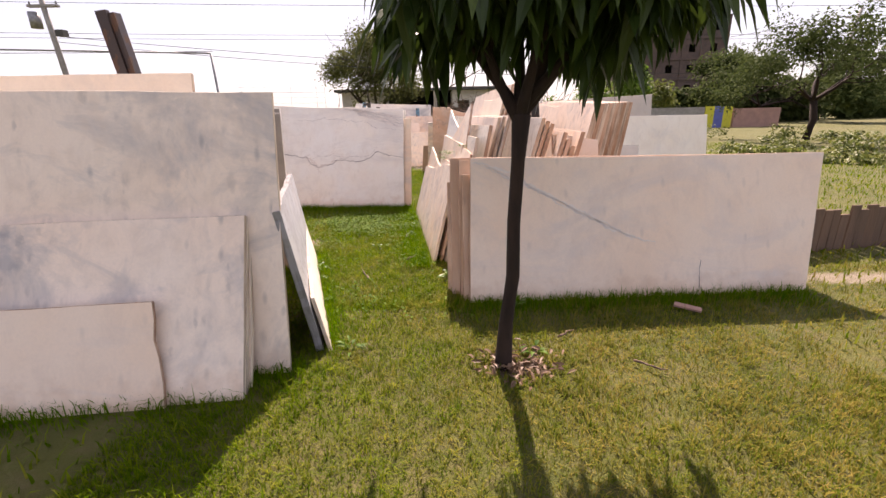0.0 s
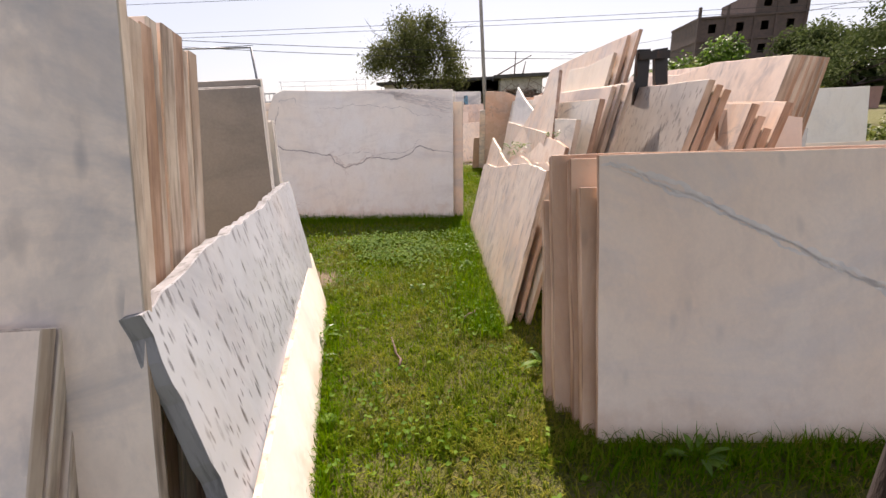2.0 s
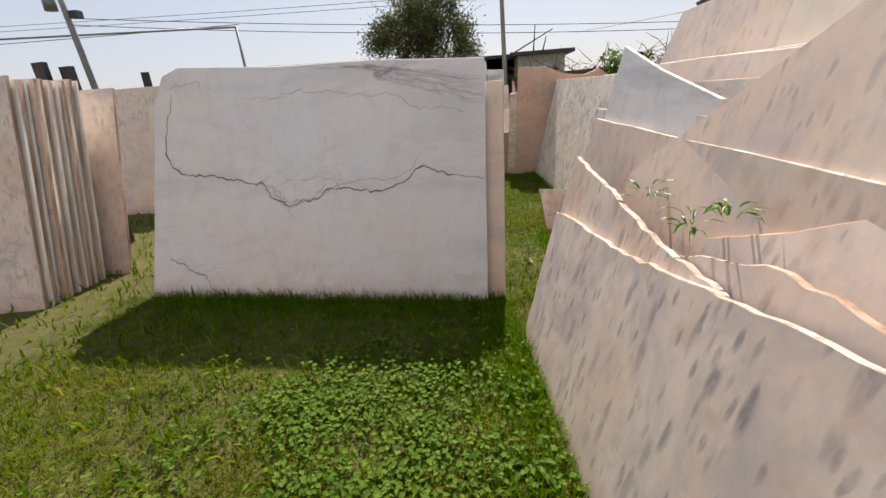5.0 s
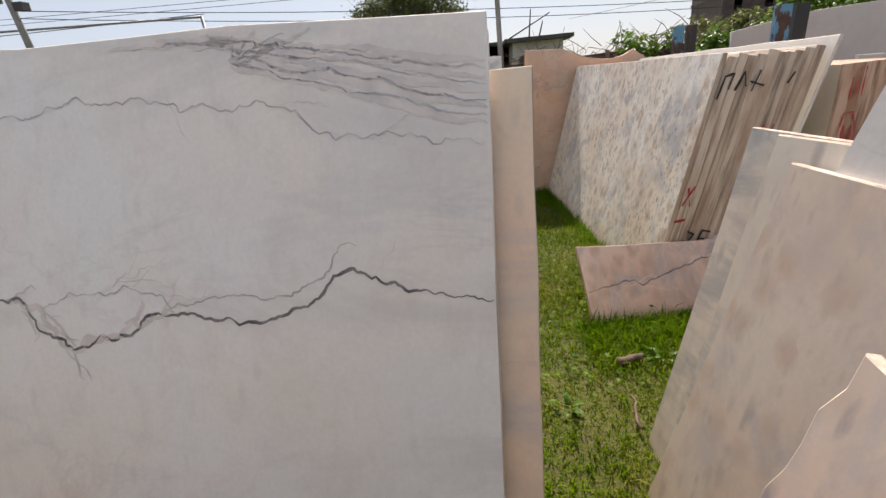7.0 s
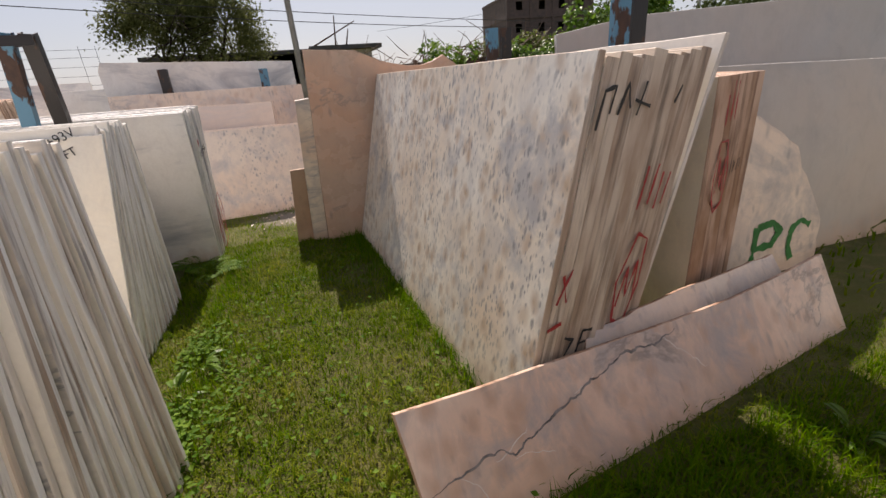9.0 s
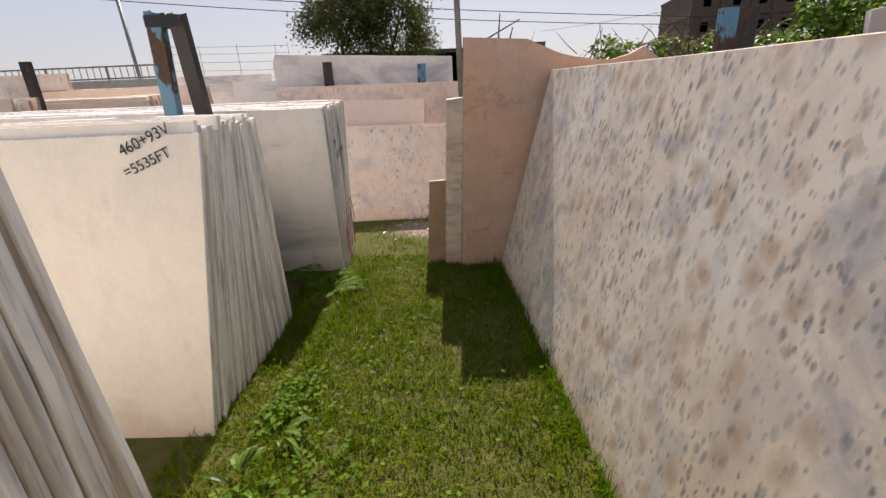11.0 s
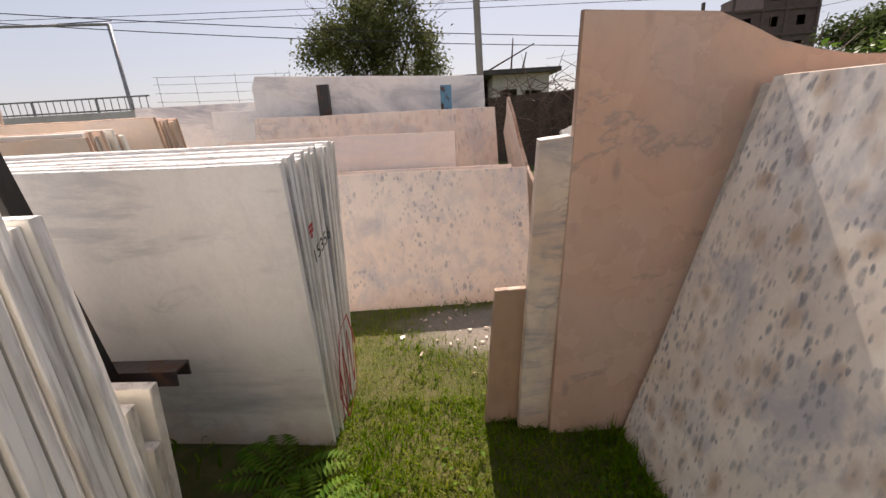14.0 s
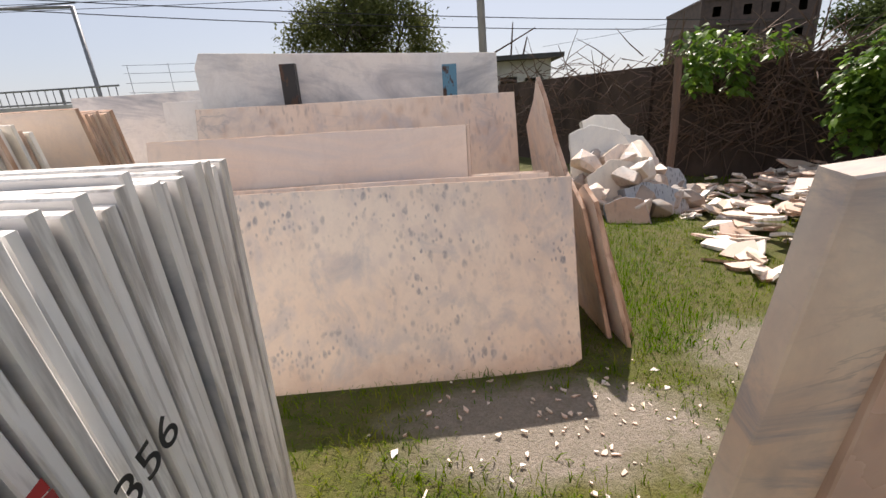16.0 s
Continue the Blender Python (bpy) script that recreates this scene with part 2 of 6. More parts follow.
BROWN = marble("brown_stained_marble", (0.42, 0.27, 0.18), (0.50, 0.31, 0.20), (0.30, 0.2, 0.15), 0.6, 0.3, (0.15, 0.1, 0.08), 9)
EDGE_PINK = edge_stone("pink_slab_edge", (0.58, 0.41, 0.31), (0.36, 0.21, 0.13), (0.17, 0.10, 0.07))
EDGE_CLEAN = edge_stone("clean_white_slab_edge", (0.86, 0.84, 0.80), (0.74, 0.71, 0.66), (0.34, 0.31, 0.28))
# white marble toned down to warm grey, with its shade in the colour
SHADED_WHITE = marble("white_marble_greyed_for_shade", (0.43, 0.40, 0.37), (0.45, 0.39, 0.34), (0.33, 0.31, 0.30), 0.7, 0.0, cloud_scale=1.2, spots=0.1)
EDGE_CREAM = edge_stone("cream_slab_edge", (0.68, 0.59, 0.49), (0.44, 0.33, 0.25), (0.20, 0.15, 0.12))
EDGE_WHITE = edge_stone("white_slab_edge", (0.82, 0.79, 0.74), (0.66, 0.60, 0.53), (0.26, 0.22, 0.20))
STAINED = marble("rust_stained_pink_marble", (0.60, 0.43, 0.32), (0.50, 0.31, 0.20), (0.34, 0.22, 0.16), 0.8, 0.0, cloud_scale=3.0, stretch=(1.4, 1, 0.25))
EDGE_DARK = edge_stone("split_grey_slab_edge", (0.28, 0.28, 0.29), (0.20, 0.20, 0.21), (0.08, 0.08, 0.08))


# bare patches: middle, half widths, colour of the soil
BARE = [(-0.2, 13.75, 0.85, 0.42, (0.34, 0.29, 0.24)), (-1.75, 5.35, 0.35, 0.28, (0.24, 0.18, 0.12)), (0.5, 2.35, 0.22, 0.12, (0.14, 0.09, 0.07)), (3.9, 3.75, 0.7, 0.18, (0.32, 0.26, 0.19)), (1.3, 14.2, 0.7, 0.6, (0.30, 0.26, 0.20))]


def ground_material():
    m = Nodes("turf_soil")
    tc = m.put("ShaderNodeTexCoord").outputs["Object"]
    c = m.mix(m.ramp(m.noise(tc, 1.3, 5), 0.35, 0.65), (0.055, 0.068, 0.006), (0.10, 0.10, 0.014))
    c = m.mix(m.ramp(m.noise(tc, 9, 4), 0.45, 0.70), c, (0.12, 0.10, 0.035))
    c = m.mix(m.ramp(m.noise(tc, 0.12, 4), 0.55, 0.7, 0, 0.5), c, (0.16, 0.13, 0.07))
    for cx, cy, rx, ry, col in BARE:
        off = m.put("ShaderNodeVectorMath", {0: tc, 1: (cx, cy, 0)}, operation="SUBTRACT").outputs[0]
        off = m.put("ShaderNodeVectorMath", {0: off, 1: (1 / rx, 1 / ry, 0)}, operation="MULTIPLY").outputs[0]
        d = m.put("ShaderNodeVectorMath", {0: off}, operation="LENGTH").outputs["Value"]
        d = m.put("ShaderNodeMath", {0: d, 1: m.noise(tc, 5, 4)}, operation="ADD").outputs[0]
        c = m.mix(m.ramp(d, 1.1, 1.55, 1.0, 0.0), c, m.mix(m.noise(tc, 22, 4), col, tuple(v * 0.55 for v in col)))
    fine = m.noise(tc, 60, 4, 0.7)
    c = m.mix(m.ramp(fine, 0.35, 0.7, 0, 0.4), c, (0.055, 0.06, 0.008))
    return m.done(c, 0.95, fine, 0.8, 0.03)


# ---- tools for meshes ----
def finish(bm, name, mats, smooth=False):
    me = bpy.data.meshes.new(name)
    bm.to_mesh(me)
    bm.free()
    for m in mats if isinstance(mats, (list, tuple)) else (mats,):
        me.materials.append(m)
    if smooth:
        me.polygons.foreach_set("use_smooth", [True] * len(me.polygons))
    return me


def part(name, bm, material, parent, label="", smooth=False):
    """Links a bmesh as one mesh object under a thing or a part."""
    ob = new(name, finish(bm, name, material, smooth))
    ob.parent = parent
    return tagged(ob, label)


def thing(name, label, category, group="", at=None, kind=""):
    ob = new(name)
    if at is not None:
        ob.matrix_world = at
    ob.empty_display_size = 0.1
    return tagged(ob, label, category, group, kind)


def box(bm, m, x0, x1, y0, y1, z0, z1):
    vs = [bm.verts.new(m @ Vector((x, y, z))) for x in (x0, x1) for y in (y0, y1) for z in (z0, z1)]
    for f in ((0, 1, 3, 2), (4, 6, 7, 5), (0, 4, 5, 1), (2, 3, 7, 6), (0, 2, 6, 4), (1, 5, 7, 3)):
        bm.faces.new([vs[i] for i in f])
    return vs


def tube(bm, pts, radii, sides=8):
    """A tapered tube along points."""
    rings = []
    for i, p in enumerate(pts):
        d = (Vector(pts[min(i + 1, len(pts) - 1)]) - Vector(pts[max(i - 1, 0)])).normalized()
        a = d.orthogonal().normalized()
        b = d.cross(a)
        rings.append([bm.verts.new(Vector(p) + radii[i] * (math.cos(t) * a + math.sin(t) * b)) for t in [k * math.tau / sides for k in range(sides)]])
    for r0, r1 in zip(rings, rings[1:]):
        off = min(range(sides), key=lambda k: (r0[0].co - r1[k].co).length)
        for k in range(sides):
            bm.faces.new((r0[k], r0[(k + 1) % sides], r1[(k + 1 + off) % sides], r1[(k + off) % sides]))
    bm.faces.new(rings[0][::-1])
    bm.faces.new(rings[-1])


def lean_pose(bl, br, lean, back=0.0):
    """The pose of a slab that stands on the ground line bl-br and leans back by so many degrees: x along it, y into it, z up it."""
    u = Vector((br[0] - bl[0], br[1] - bl[1], 0)).normalized()
    b = Vector((-u.y, u.x, 0))
    l = radians(lean)
    up = Vector((0, 0, math.cos(l))) + b * math.sin(l)
    y = up.cross(u)
    o = Vector((bl[0], bl[1], 0)) + b * back
    o.z = gz(o.y) - 0.012
    return Matrix((( u.x, y.x, up.x, o.x), (u.y, y.y, up.y, o.y), (u.z, y.z, up.z, o.z), (0, 0, 0, 1)))


def ragged(outline, rnd, amount, step=0.07, skip=()):
    """The outline with its edges broken into short uneven pieces."""
    out = []
    for i, a in enumerate(outline):
        b = outline[(i + 1) % len(outline)]
        L = math.hypot(b[0] - a[0], b[1] - a[1])
        n = max(1, int(L / step)) if i not in skip else 1
        nx, ny = (b[1] - a[1]) / (L + 1e-9), -(b[0] - a[0]) / (L + 1e-9)
        for k in range(n):
            f = k / n
            d = 0 if k == 0 else rnd.uniform(-amount, amount)
            out.append((a[0] + f * (b[0] - a[0]) + nx * d, a[1] + f * (b[1] - a[1]) + ny * d))
    return out


def slab(at, outline, thick, mats, label, group="", rough=0.003, seed=0, name="marble_slab", bevel=0.003):
    """One sawn slab: the outline (along, up) in metres, front face at depth 0."""
    rnd = random.Random(seed * 7919 + len(outline) * 31 + int(outline[-1][1] * 1000))
    pts = ragged(outline, rnd, rough, 0.06 if rough > 0.007 else 0.3)
    bm = bmesh.new()
    f0 = [bm.verts.new((u, 0, v)) for u, v in pts]
    f1 = [bm.verts.new((u, thick, v)) for u, v in pts]
    n = len(pts)
    front, back = bm.faces.new(f0), bm.faces.new(f1[::-1])
    front.material_index = back.material_index = 0
    for i in range(n):
        f = bm.faces.new((f0[(i + 1) % n], f0[i], f1[i], f1[(i + 1) % n]))
        f.material_index = 1
    bm.normal_update()
    rim = [e for e in bm.edges if (front in e.link_faces or back in e.link_faces)]
    bmesh.ops.bevel(bm, geom=rim, offset=bevel, segments=1, affect="EDGES", clamp_overlap=True, material=1)
    bmesh.ops.recalc_face_normals(bm, faces=bm.faces)
    ob = new(name, finish(bm, name, mats))
    ob.matrix_world = at
    return tagged(ob, label, "stone slab", group, "thing")


def rect(L, H, u0=0.0, H1=None):
    return [(u0, 0), (L, 0), (L, H if H1 is None else H1), (u0, H)]


def stack(bl, br, lean, n, pitch, H, thick, mats, label, group, end=0.03, top=0.03, start=0.0, seed=1, rough=0.003, wander=0.0, skew=0.0, lean2=None, recede=0.0, H2=None, skew2=None):
    """Slabs leaning one behind the other; their ends and tops don't quite meet. skew shifts the tops along the slab."""
    rnd = random.Random(seed)
    L = math.hypot(br[0] - bl[0], br[1] - bl[1])
    made = []
    for k in range(n):
        e, h = rnd.uniform(-end, end) - recede * k, H + (0 if H2 is None else (H2 - H) * k / max(1, n - 1)) + rnd.uniform(-top, top)
        sk = skew + (0 if skew2 is None else (skew2 - skew) * k / max(1, n - 1))
        at = lean_pose(bl, br, lean + (0 if lean2 is None else (lean2 - lean) * k / max(1, n - 1)) + rnd.uniform(-wander, wander), start + k * pitch)
        o = [(rnd.uniform(0, end), 0), (L + e, 0), (L + e + sk + rnd.uniform(-0.006, 0.006), h - rnd.uniform(0, 0.015)), (rnd.uniform(0, end) + sk, h)]
        made.append(slab(at, o, thick * rnd.uniform(0.85, 1.15), mats[k % len(mats)], label, group, rough, seed * 100 + k))
    return made


def simple(name, a, b, scale=6.0, rough=0.8, bump=0.4, metal=0.0, stretch=(1, 1, 1), fine=40.0):
    """A plain weathered surface of two mixed colours."""
    m = Nodes(name)
    p = m.coords(stretch)
    c = m.mix(m.ramp(m.noise(p, scale, 5, 0.6), 0.38, 0.64), a, b)
    f = m.noise(p, fine, 4, 0.65)
    return m.done(c, rough, f, bump, 0.01, metal)


def leafy(name, a, b, dry=None, through=0.4, rough=0.5, spots=None, gloss=0.25):
    """Leaves or blades: colour by leaf, light shining through."""
    m = Nodes(name)
    rnd = m.put("ShaderNodeNewGeometry").outputs["Random Per Island"]
    c = m.mix(rnd, a, b)
    if dry:
        tc = m.put("ShaderNodeTexCoord").outputs["Object"]
        n = m.noise(tc, 2.2, 5, 0.65)
        if spots:
            sep = m.put("ShaderNodeSeparateXYZ", {0: tc})
            worn = m.times(m.ramp(sep.outputs[0], -1.2, 0.9), m.ramp(sep.outputs[1], 6.5, 2.4))
            worn = m.put("ShaderNodeMath", {0: worn, 1: 0.34}, operation="MULTIPLY").outputs[0]
            n = m.put("ShaderNodeMath", {0: n, 1: worn}, operation="ADD").outputs[0]
        part_ = m.put("ShaderNodeMath", {0: m.ramp(n, 0.46, 0.86), 1: m.ramp(rnd, 0.1, 0.85, 0.2, 1.0)}, operation="MULTIPLY").outputs[0]
        c = m.mix(part_, c, dry)
        tone = m.ramp(m.noise(tc, 5.5, 5, 0.65), 0.36, 0.62, 0.5, 0.0)
        c = m.mix(tone, c, tuple(0.55 * v for v in a))
    m.done(c, rough)
    m.bsdf.inputs["Specular IOR Level"].default_value = gloss
    tr = m.put("ShaderNodeBsdfTranslucent", {"Color": c})
    mx = m.put("ShaderNodeMixShader", {0: through, 1: m.bsdf.outputs[0], 2: tr.outputs[0]})
    m.l.new(mx.outputs[0], m.n["Material Output"].inputs["Surface"])
    return m.mat


def painted_steel(name, paint, bare, amount):
    m = Nodes(name)
    p = m.coords((1, 1, 0.5))
    chip = m.ramp(m.noise(p, 9, 5, 0.6), amount - 0.02, amount + 0.02)
    c = m.mix(chip, paint, m.mix(m.noise(p, 30, 3), bare, (0.10, 0.05, 0.03)))
    return m.done(c, m.ramp(chip, 0, 1, 0.4, 0.75), m.noise(p, 40, 4), 0.4, 0.004)


BLUE_STEEL = painted_steel("chipped_blue_paint", (0.07, 0.21, 0.32), (0.02, 0.016, 0.016), 0.52)
BLACK_STEEL = painted_steel("black_rusty_steel", (0.012, 0.010, 0.010), (0.035, 0.02, 0.015), 0.60)
RUST_STEEL = painted_steel("brown_rusty_steel", (0.03, 0.018, 0.018), (0.07, 0.035, 0.025), 0.55)
WOOD = simple("weathered_wood", (0.16, 0.10, 0.07), (0.09, 0.06, 0.045), 4, 0.85, 0.6, 0, (1, 1, 0.15))
BARK = simple("dark_bark", (0.014, 0.007, 0.005), (0.030, 0.016, 0.011), 14, 0.95, 0.8, 0, (1, 1, 0.3))
CONCRETE = simple("grey_concrete", (0.30, 0.29, 0.28), (0.22, 0.21, 0.20), 3)
BRICKWORK = simple("weathered_brickwork", (0.11, 0.075, 0.064), (0.075, 0.055, 0.05), 1.5)
RENDERED = simple("pale_render", (0.55, 0.53, 0.50), (0.45, 0.43, 0.40), 2)
DARK_ROOF = simple("dark_roof_sheet", (0.05, 0.05, 0.05), (0.08, 0.075, 0.07), 2)
# near-black colour that stands for the shade inside a building
SHADE = simple("interior_shade", (0.03, 0.027, 0.025), (0.05, 0.045, 0.04), 2)
GALV = simple("galvanised_pipe", (0.28, 0.29, 0.30), (0.20, 0.20, 0.21), 8, 0.5, 0.2, 0.6)
WIRE = simple("black_cable", (0.02, 0.02, 0.02), (0.03, 0.03, 0.03), 8, 0.6, 0.1)
THATCH = simple("dry_brushwood", (0.09, 0.06, 0.045), (0.05, 0.033, 0.025), 3, 0.95, 1.0, 0, (1, 1, 0.4), 25)
YELLOW = simple("yellow_paint", (0.55, 0.52, 0.04), (0.48, 0.46, 0.05), 3)
BLUE_PAINT = simple("blue_paint", (0.10, 0.13, 0.40), (0.09, 0.11, 0.33), 3)
PINK_WALL = simple("pink_brick_wall", (0.38, 0.22, 0.18), (0.30, 0.18, 0.15), 2)
INK_BLACK = simple("black_marker", (0.015, 0.015, 0.018), (0.03, 0.03, 0.03), 20, 0.7, 0.1)
INK_RED = simple("red_spray_paint", (0.42, 0.03, 0.03), (0.34, 0.05, 0.05), 14, 0.7, 0.1)
INK_GREEN = simple("green_spray_paint", (0.02, 0.14, 0.03), (0.03, 0.2, 0.05), 14, 0.7, 0.1)
VEIN_INK = simple("dark_mineral_vein", (0.08, 0.075, 0.08), (0.26, 0.24, 0.24), 18, 0.5, 0.1)
VEIN_FAINT = simple("faint_grey_vein", (0.58, 0.54, 0.52), (0.73, 0.66, 0.61), 9, 0.5, 0.1)
VEIN_SOFT = simple("grey_mineral_vein", (0.36, 0.35, 0.36), (0.60, 0.57, 0.55), 12, 0.5, 0.1)
GRASS = leafy("grass_blades", (0.055, 0.135, 0.0), (0.20, 0.265, 0.006), (0.36, 0.27, 0.07), 0.5, 0.7, True, 0.06)
LUSH = leafy("lush_grass_blades", (0.042, 0.12, 0.0), (0.12, 0.21, 0.0), None, 0.5, 0.7, None, 0.06)
CLOVER = leafy("clover_leaves", (0.045, 0.12, 0.006), (0.14, 0.23, 0.025), None, 0.4, 0.6, None, 0.12)
MANGO = leafy("mango_leaves", (0.018, 0.038, 0.008), (0.045, 0.075, 0.012), None, 0.25, 0.35)
FAR_LEAF = leafy("far_tree_leaves", (0.045, 0.07, 0.022), (0.09, 0.115, 0.04), None, 0.3, 0.7, None, 0.04)
OLIVE_LEAF = leafy("olive_tree_leaves", (0.07, 0.085, 0.028), (0.14, 0.155, 0.055), None, 0.35, 0.7, None, 0.05)
BUSH_LEAF = leafy("broad_green_leaves", (0.05, 0.11, 0.015), (0.14, 0.24, 0.03), None, 0.4, 0.4)
DRY_LEAF = leafy("dry_leaves", (0.12, 0.07, 0.04), (0.20, 0.13, 0.09), None, 0.1)
SCRUB_LEAF = leafy("scrub_leaves", (0.09, 0.13, 0.03), (0.19, 0.22, 0.05), (0.25, 0.22, 0.09), 0.35)


# ---- ground ----
def ground():
    bm = bmesh.new()
    xs = sorted({-400, -150, -60, -30, -18, 18, 30, 60, 150, 400} | {i * 0.5 for i in range(-24, 25)})
    ys = sorted({-300, -100, -40, -20, -10, 28, 40, 60, 100, 200, 500} | {i * 0.5 for i in range(-8, 45)})
    grid = [[bm.verts.new((x, y, gz(y) + (0.018 * noise.noise((x * 0.9, y * 0.9, 0)) if abs(x) < 12 and -4 < y < 22 else 0))) for x in xs] for y in ys]
    for j in range(len(ys) - 1):
        for i in range(len(xs) - 1):
            bm.faces.new((grid[j][i], grid[j][i + 1], grid[j + 1][i + 1], grid[j + 1][i]))
    ob = new("ground", finish(bm, "ground", ground_material(), True))
    return tagged(ob, "short green turf worn to soil in places", "ground", kind="structure")


ground()

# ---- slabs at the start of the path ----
WC, SW = (WHITE, EDGE_CLEAN), (SHADED_WHITE, EDGE_WHITE)
GW, PK, SP, VW = (GREY_WHITE, EDGE_CREAM), (PINK, EDGE_PINK), (SPECKLED, EDGE_CREAM), (VEINED, EDGE_WHITE)
PF, WH, GV, GN, CR = (PINK_FLECK, EDGE_PINK), (WHITE, EDGE_WHITE), (GREY_VEIN, EDGE_WHITE), (GREEN_VEIN, EDGE_CREAM), (CREAM, EDGE_CREAM)


def ribbon(host, name, pts, width, material, label="", seed=0, wobble=0.012, depth=-0.0015, taper=True):
    """A thin uneven line in the plane of a slab's face: a mineral vein or a stroke of paint."""
    fine, run = [], 0.0
    for (a, b), (c, d) in zip(pts, pts[1:]):
        L = math.hypot(c - a, d - b) or 1e-6
        n = max(2, int(L / 0.012))
        for k in range(n):
            f = k / n
            s_ = run + f * L
            off = wobble * sum(w * noise.noise((s_ * q, seed * 3.7, 0.5)) for q, w in ((7, 1.4), (23, 0.8), (60, 0.4)))
            fine.append((a + f * (c - a) - off * (d - b) / L, b + f * (d - b) + off * (c - a) / L, s_))
        run += L
    fine.append((*pts[-1], run))
    bm = bmesh.new()
    prev = None
    for i, (u, v, s_) in enumerate(fine):
        p, q = fine[max(i - 1, 0)], fine[min(i + 1, len(fine) - 1)]
        dx, dy = q[0] - p[0], q[1] - p[1]
        L = math.hypot(dx, dy) or 1
        swell = 0.7 + 0.6 * noise.noise((s_ * 11, seed * 1.9, 7.1)) + 0.3 * noise.noise((s_ * 45, seed * 1.9, 2.3))
        w = width * max(0.15, swell) * (min(1, 0.35 + 5 * s_ / run, 0.35 + 5 * (run - s_) / run) if taper else 1) / 2
        pair = [bm.verts.new((u - dy / L * w, depth, v + dx / L * w)), bm.verts.new((u + dy / L * w, depth, v - dx / L * w))]
        if prev:
            bm.faces.new((prev[0], prev[1], pair[1], pair[0]))
        prev = pair
    return part(name, bm, material, host, label)


def vein(host, pts, width, material, label, seed, wobble=0.02, twigs=0, size=(2.72, 1.70)):
    """A mineral vein with fainter threads that leave it and wander off."""
    rnd = random.Random(seed + 900)
    ribbon(host, "vein", pts, width, material, label, seed, wobble)
    for k in range(twigs):
        i = rnd.randrange(len(pts) - 1)
        f = rnd.random()
        u, v = (pts[i][n] + f * (pts[i + 1][n] - pts[i][n]) for n in (0, 1))
        a = math.atan2(pts[i + 1][1] - pts[i][1], pts[i + 1][0] - pts[i][0]) + rnd.choice((-1, 1)) * rnd.uniform(0.15, 0.7)
        L = rnd.uniform(0.08, 0.32)
        line = [(u, v)]
        for _ in range(3):
            a += rnd.uniform(-0.4, 0.4)
            nu, nv = line[-1][0] + L / 3 * math.cos(a), line[-1][1] + L / 3 * math.sin(a)
            if not (0.16 < nu < size[0] and 0.03 < nv < size[1]):
                break
            line.append((nu, nv))
        if len(line) < 3:
            continue
        ribbon(host, "vein", line, width * rnd.uniform(0.3, 0.6), VEIN_FAINT, "thin grey thread of a vein", seed * 10 + k, wobble * 0.7, -0.0012)


a1 = slab(lean_pose((-3.9, 2.19), (-0.963, 2.385), 15.5), [(0, 0), (2.94, 0), (2.915, 1.79), (2.3, 1.80), (2.1, 1.81), (0.1, 1.85)], 0.03, GW, "tall grey-clouded white marble slab leaning on a stack", "first stack", seed=1)
stack((-3.9, 2.19), (-1.075, 2.378), 15.5, 8, 0.088, 1.75, 0.055, [(GREY_WHITE, EDGE_CREAM), (PINK, EDGE_CREAM), (WHITE, EDGE_PINK)], "thick marble slab in a close stack, stained edge", "first stack", 0.015, 0.05, 0.05, 2, 0.003, 0.3, 0.02, recede=0.025)
slab(lean_pose((-4.6, 3.15), (-2.0, 3.3), 10), rect(2.72, 1.95), 0.04, CR, "cream slab standing above a stack", "first stack", seed=91)
stack((-2.9, 1.96), (-1.147, 2.115), 26, 3, 0.05, 1.11, 0.036, [GW], "waist-high grey-clouded marble slab leaning on taller slabs", "low leaning slabs", 0.015, 0.02, 0, 3)
slab(lean_pose((-2.9, 1.93), (-1.575, 2.05), 20), [(0, 0), (1.335, 0), (1.33, 0.15), (1.31, 0.3), (1.285, 0.4), (1.29, 0.52), (1.28, 0.62), (0, 0.62)], 0.025, PK, "knee-high pink marble offcut leaning on taller slabs", "low leaning slabs", 0.004, 4)
slab(lean_pose((-0.82, 2.66), (-1.38, 4.60), 9.5), [(0, 0), (2.0, 0), (2.35, 0.45), (2.50, 0.96), (1.9, 0.99), (1.35, 0.99), (0.48, 1.04), (0.03, 1.03)], 0.05, (BLUE_FLECK, EDGE_DARK), "blue-grey slab with dark flecks and split edge", "", 0.010, 5)
slab(lean_pose((-0.755, 2.643), (-1.428, 4.818), 12), [(0, 0), (2.28, 0), (2.48, 0.39), (0.10, 0.40)], 0.025, (WHITE, EDGE_CREAM), "low cream-white slab leaning on a blue-grey slab", "", 0.003, 6)
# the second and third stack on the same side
# the second stack's shaded faces are painted dark; its edges stay white
stack((-4.2, 4.21), (-1.58, 4.46), 4.5, 9, 0.045, 1.645, 0.035, [(SHADE_DARK_GREY, EDGE_WHITE)], "grey marble slab coloured dark as if shaded, in an upright stack", "second stack", 0.02, 0.03, 0, 7, 0.003, 0.2, 0.03, recede=0.02)
stack((-4.2, 4.82), (-1.76, 4.98), 4, 2, 0.07, 1.42, 0.05, [WH], "white marble slab at the back of a stack", "second stack", 0.02, 0.03, 0, 77)
slab(lean_pose((-4.2, 5.0), (-1.80, 5.14), 3), rect(2.36, 1.27), 0.045, (PEACH, EDGE_PINK), "shorter peach marble slab behind a stack", "second stack", seed=78)
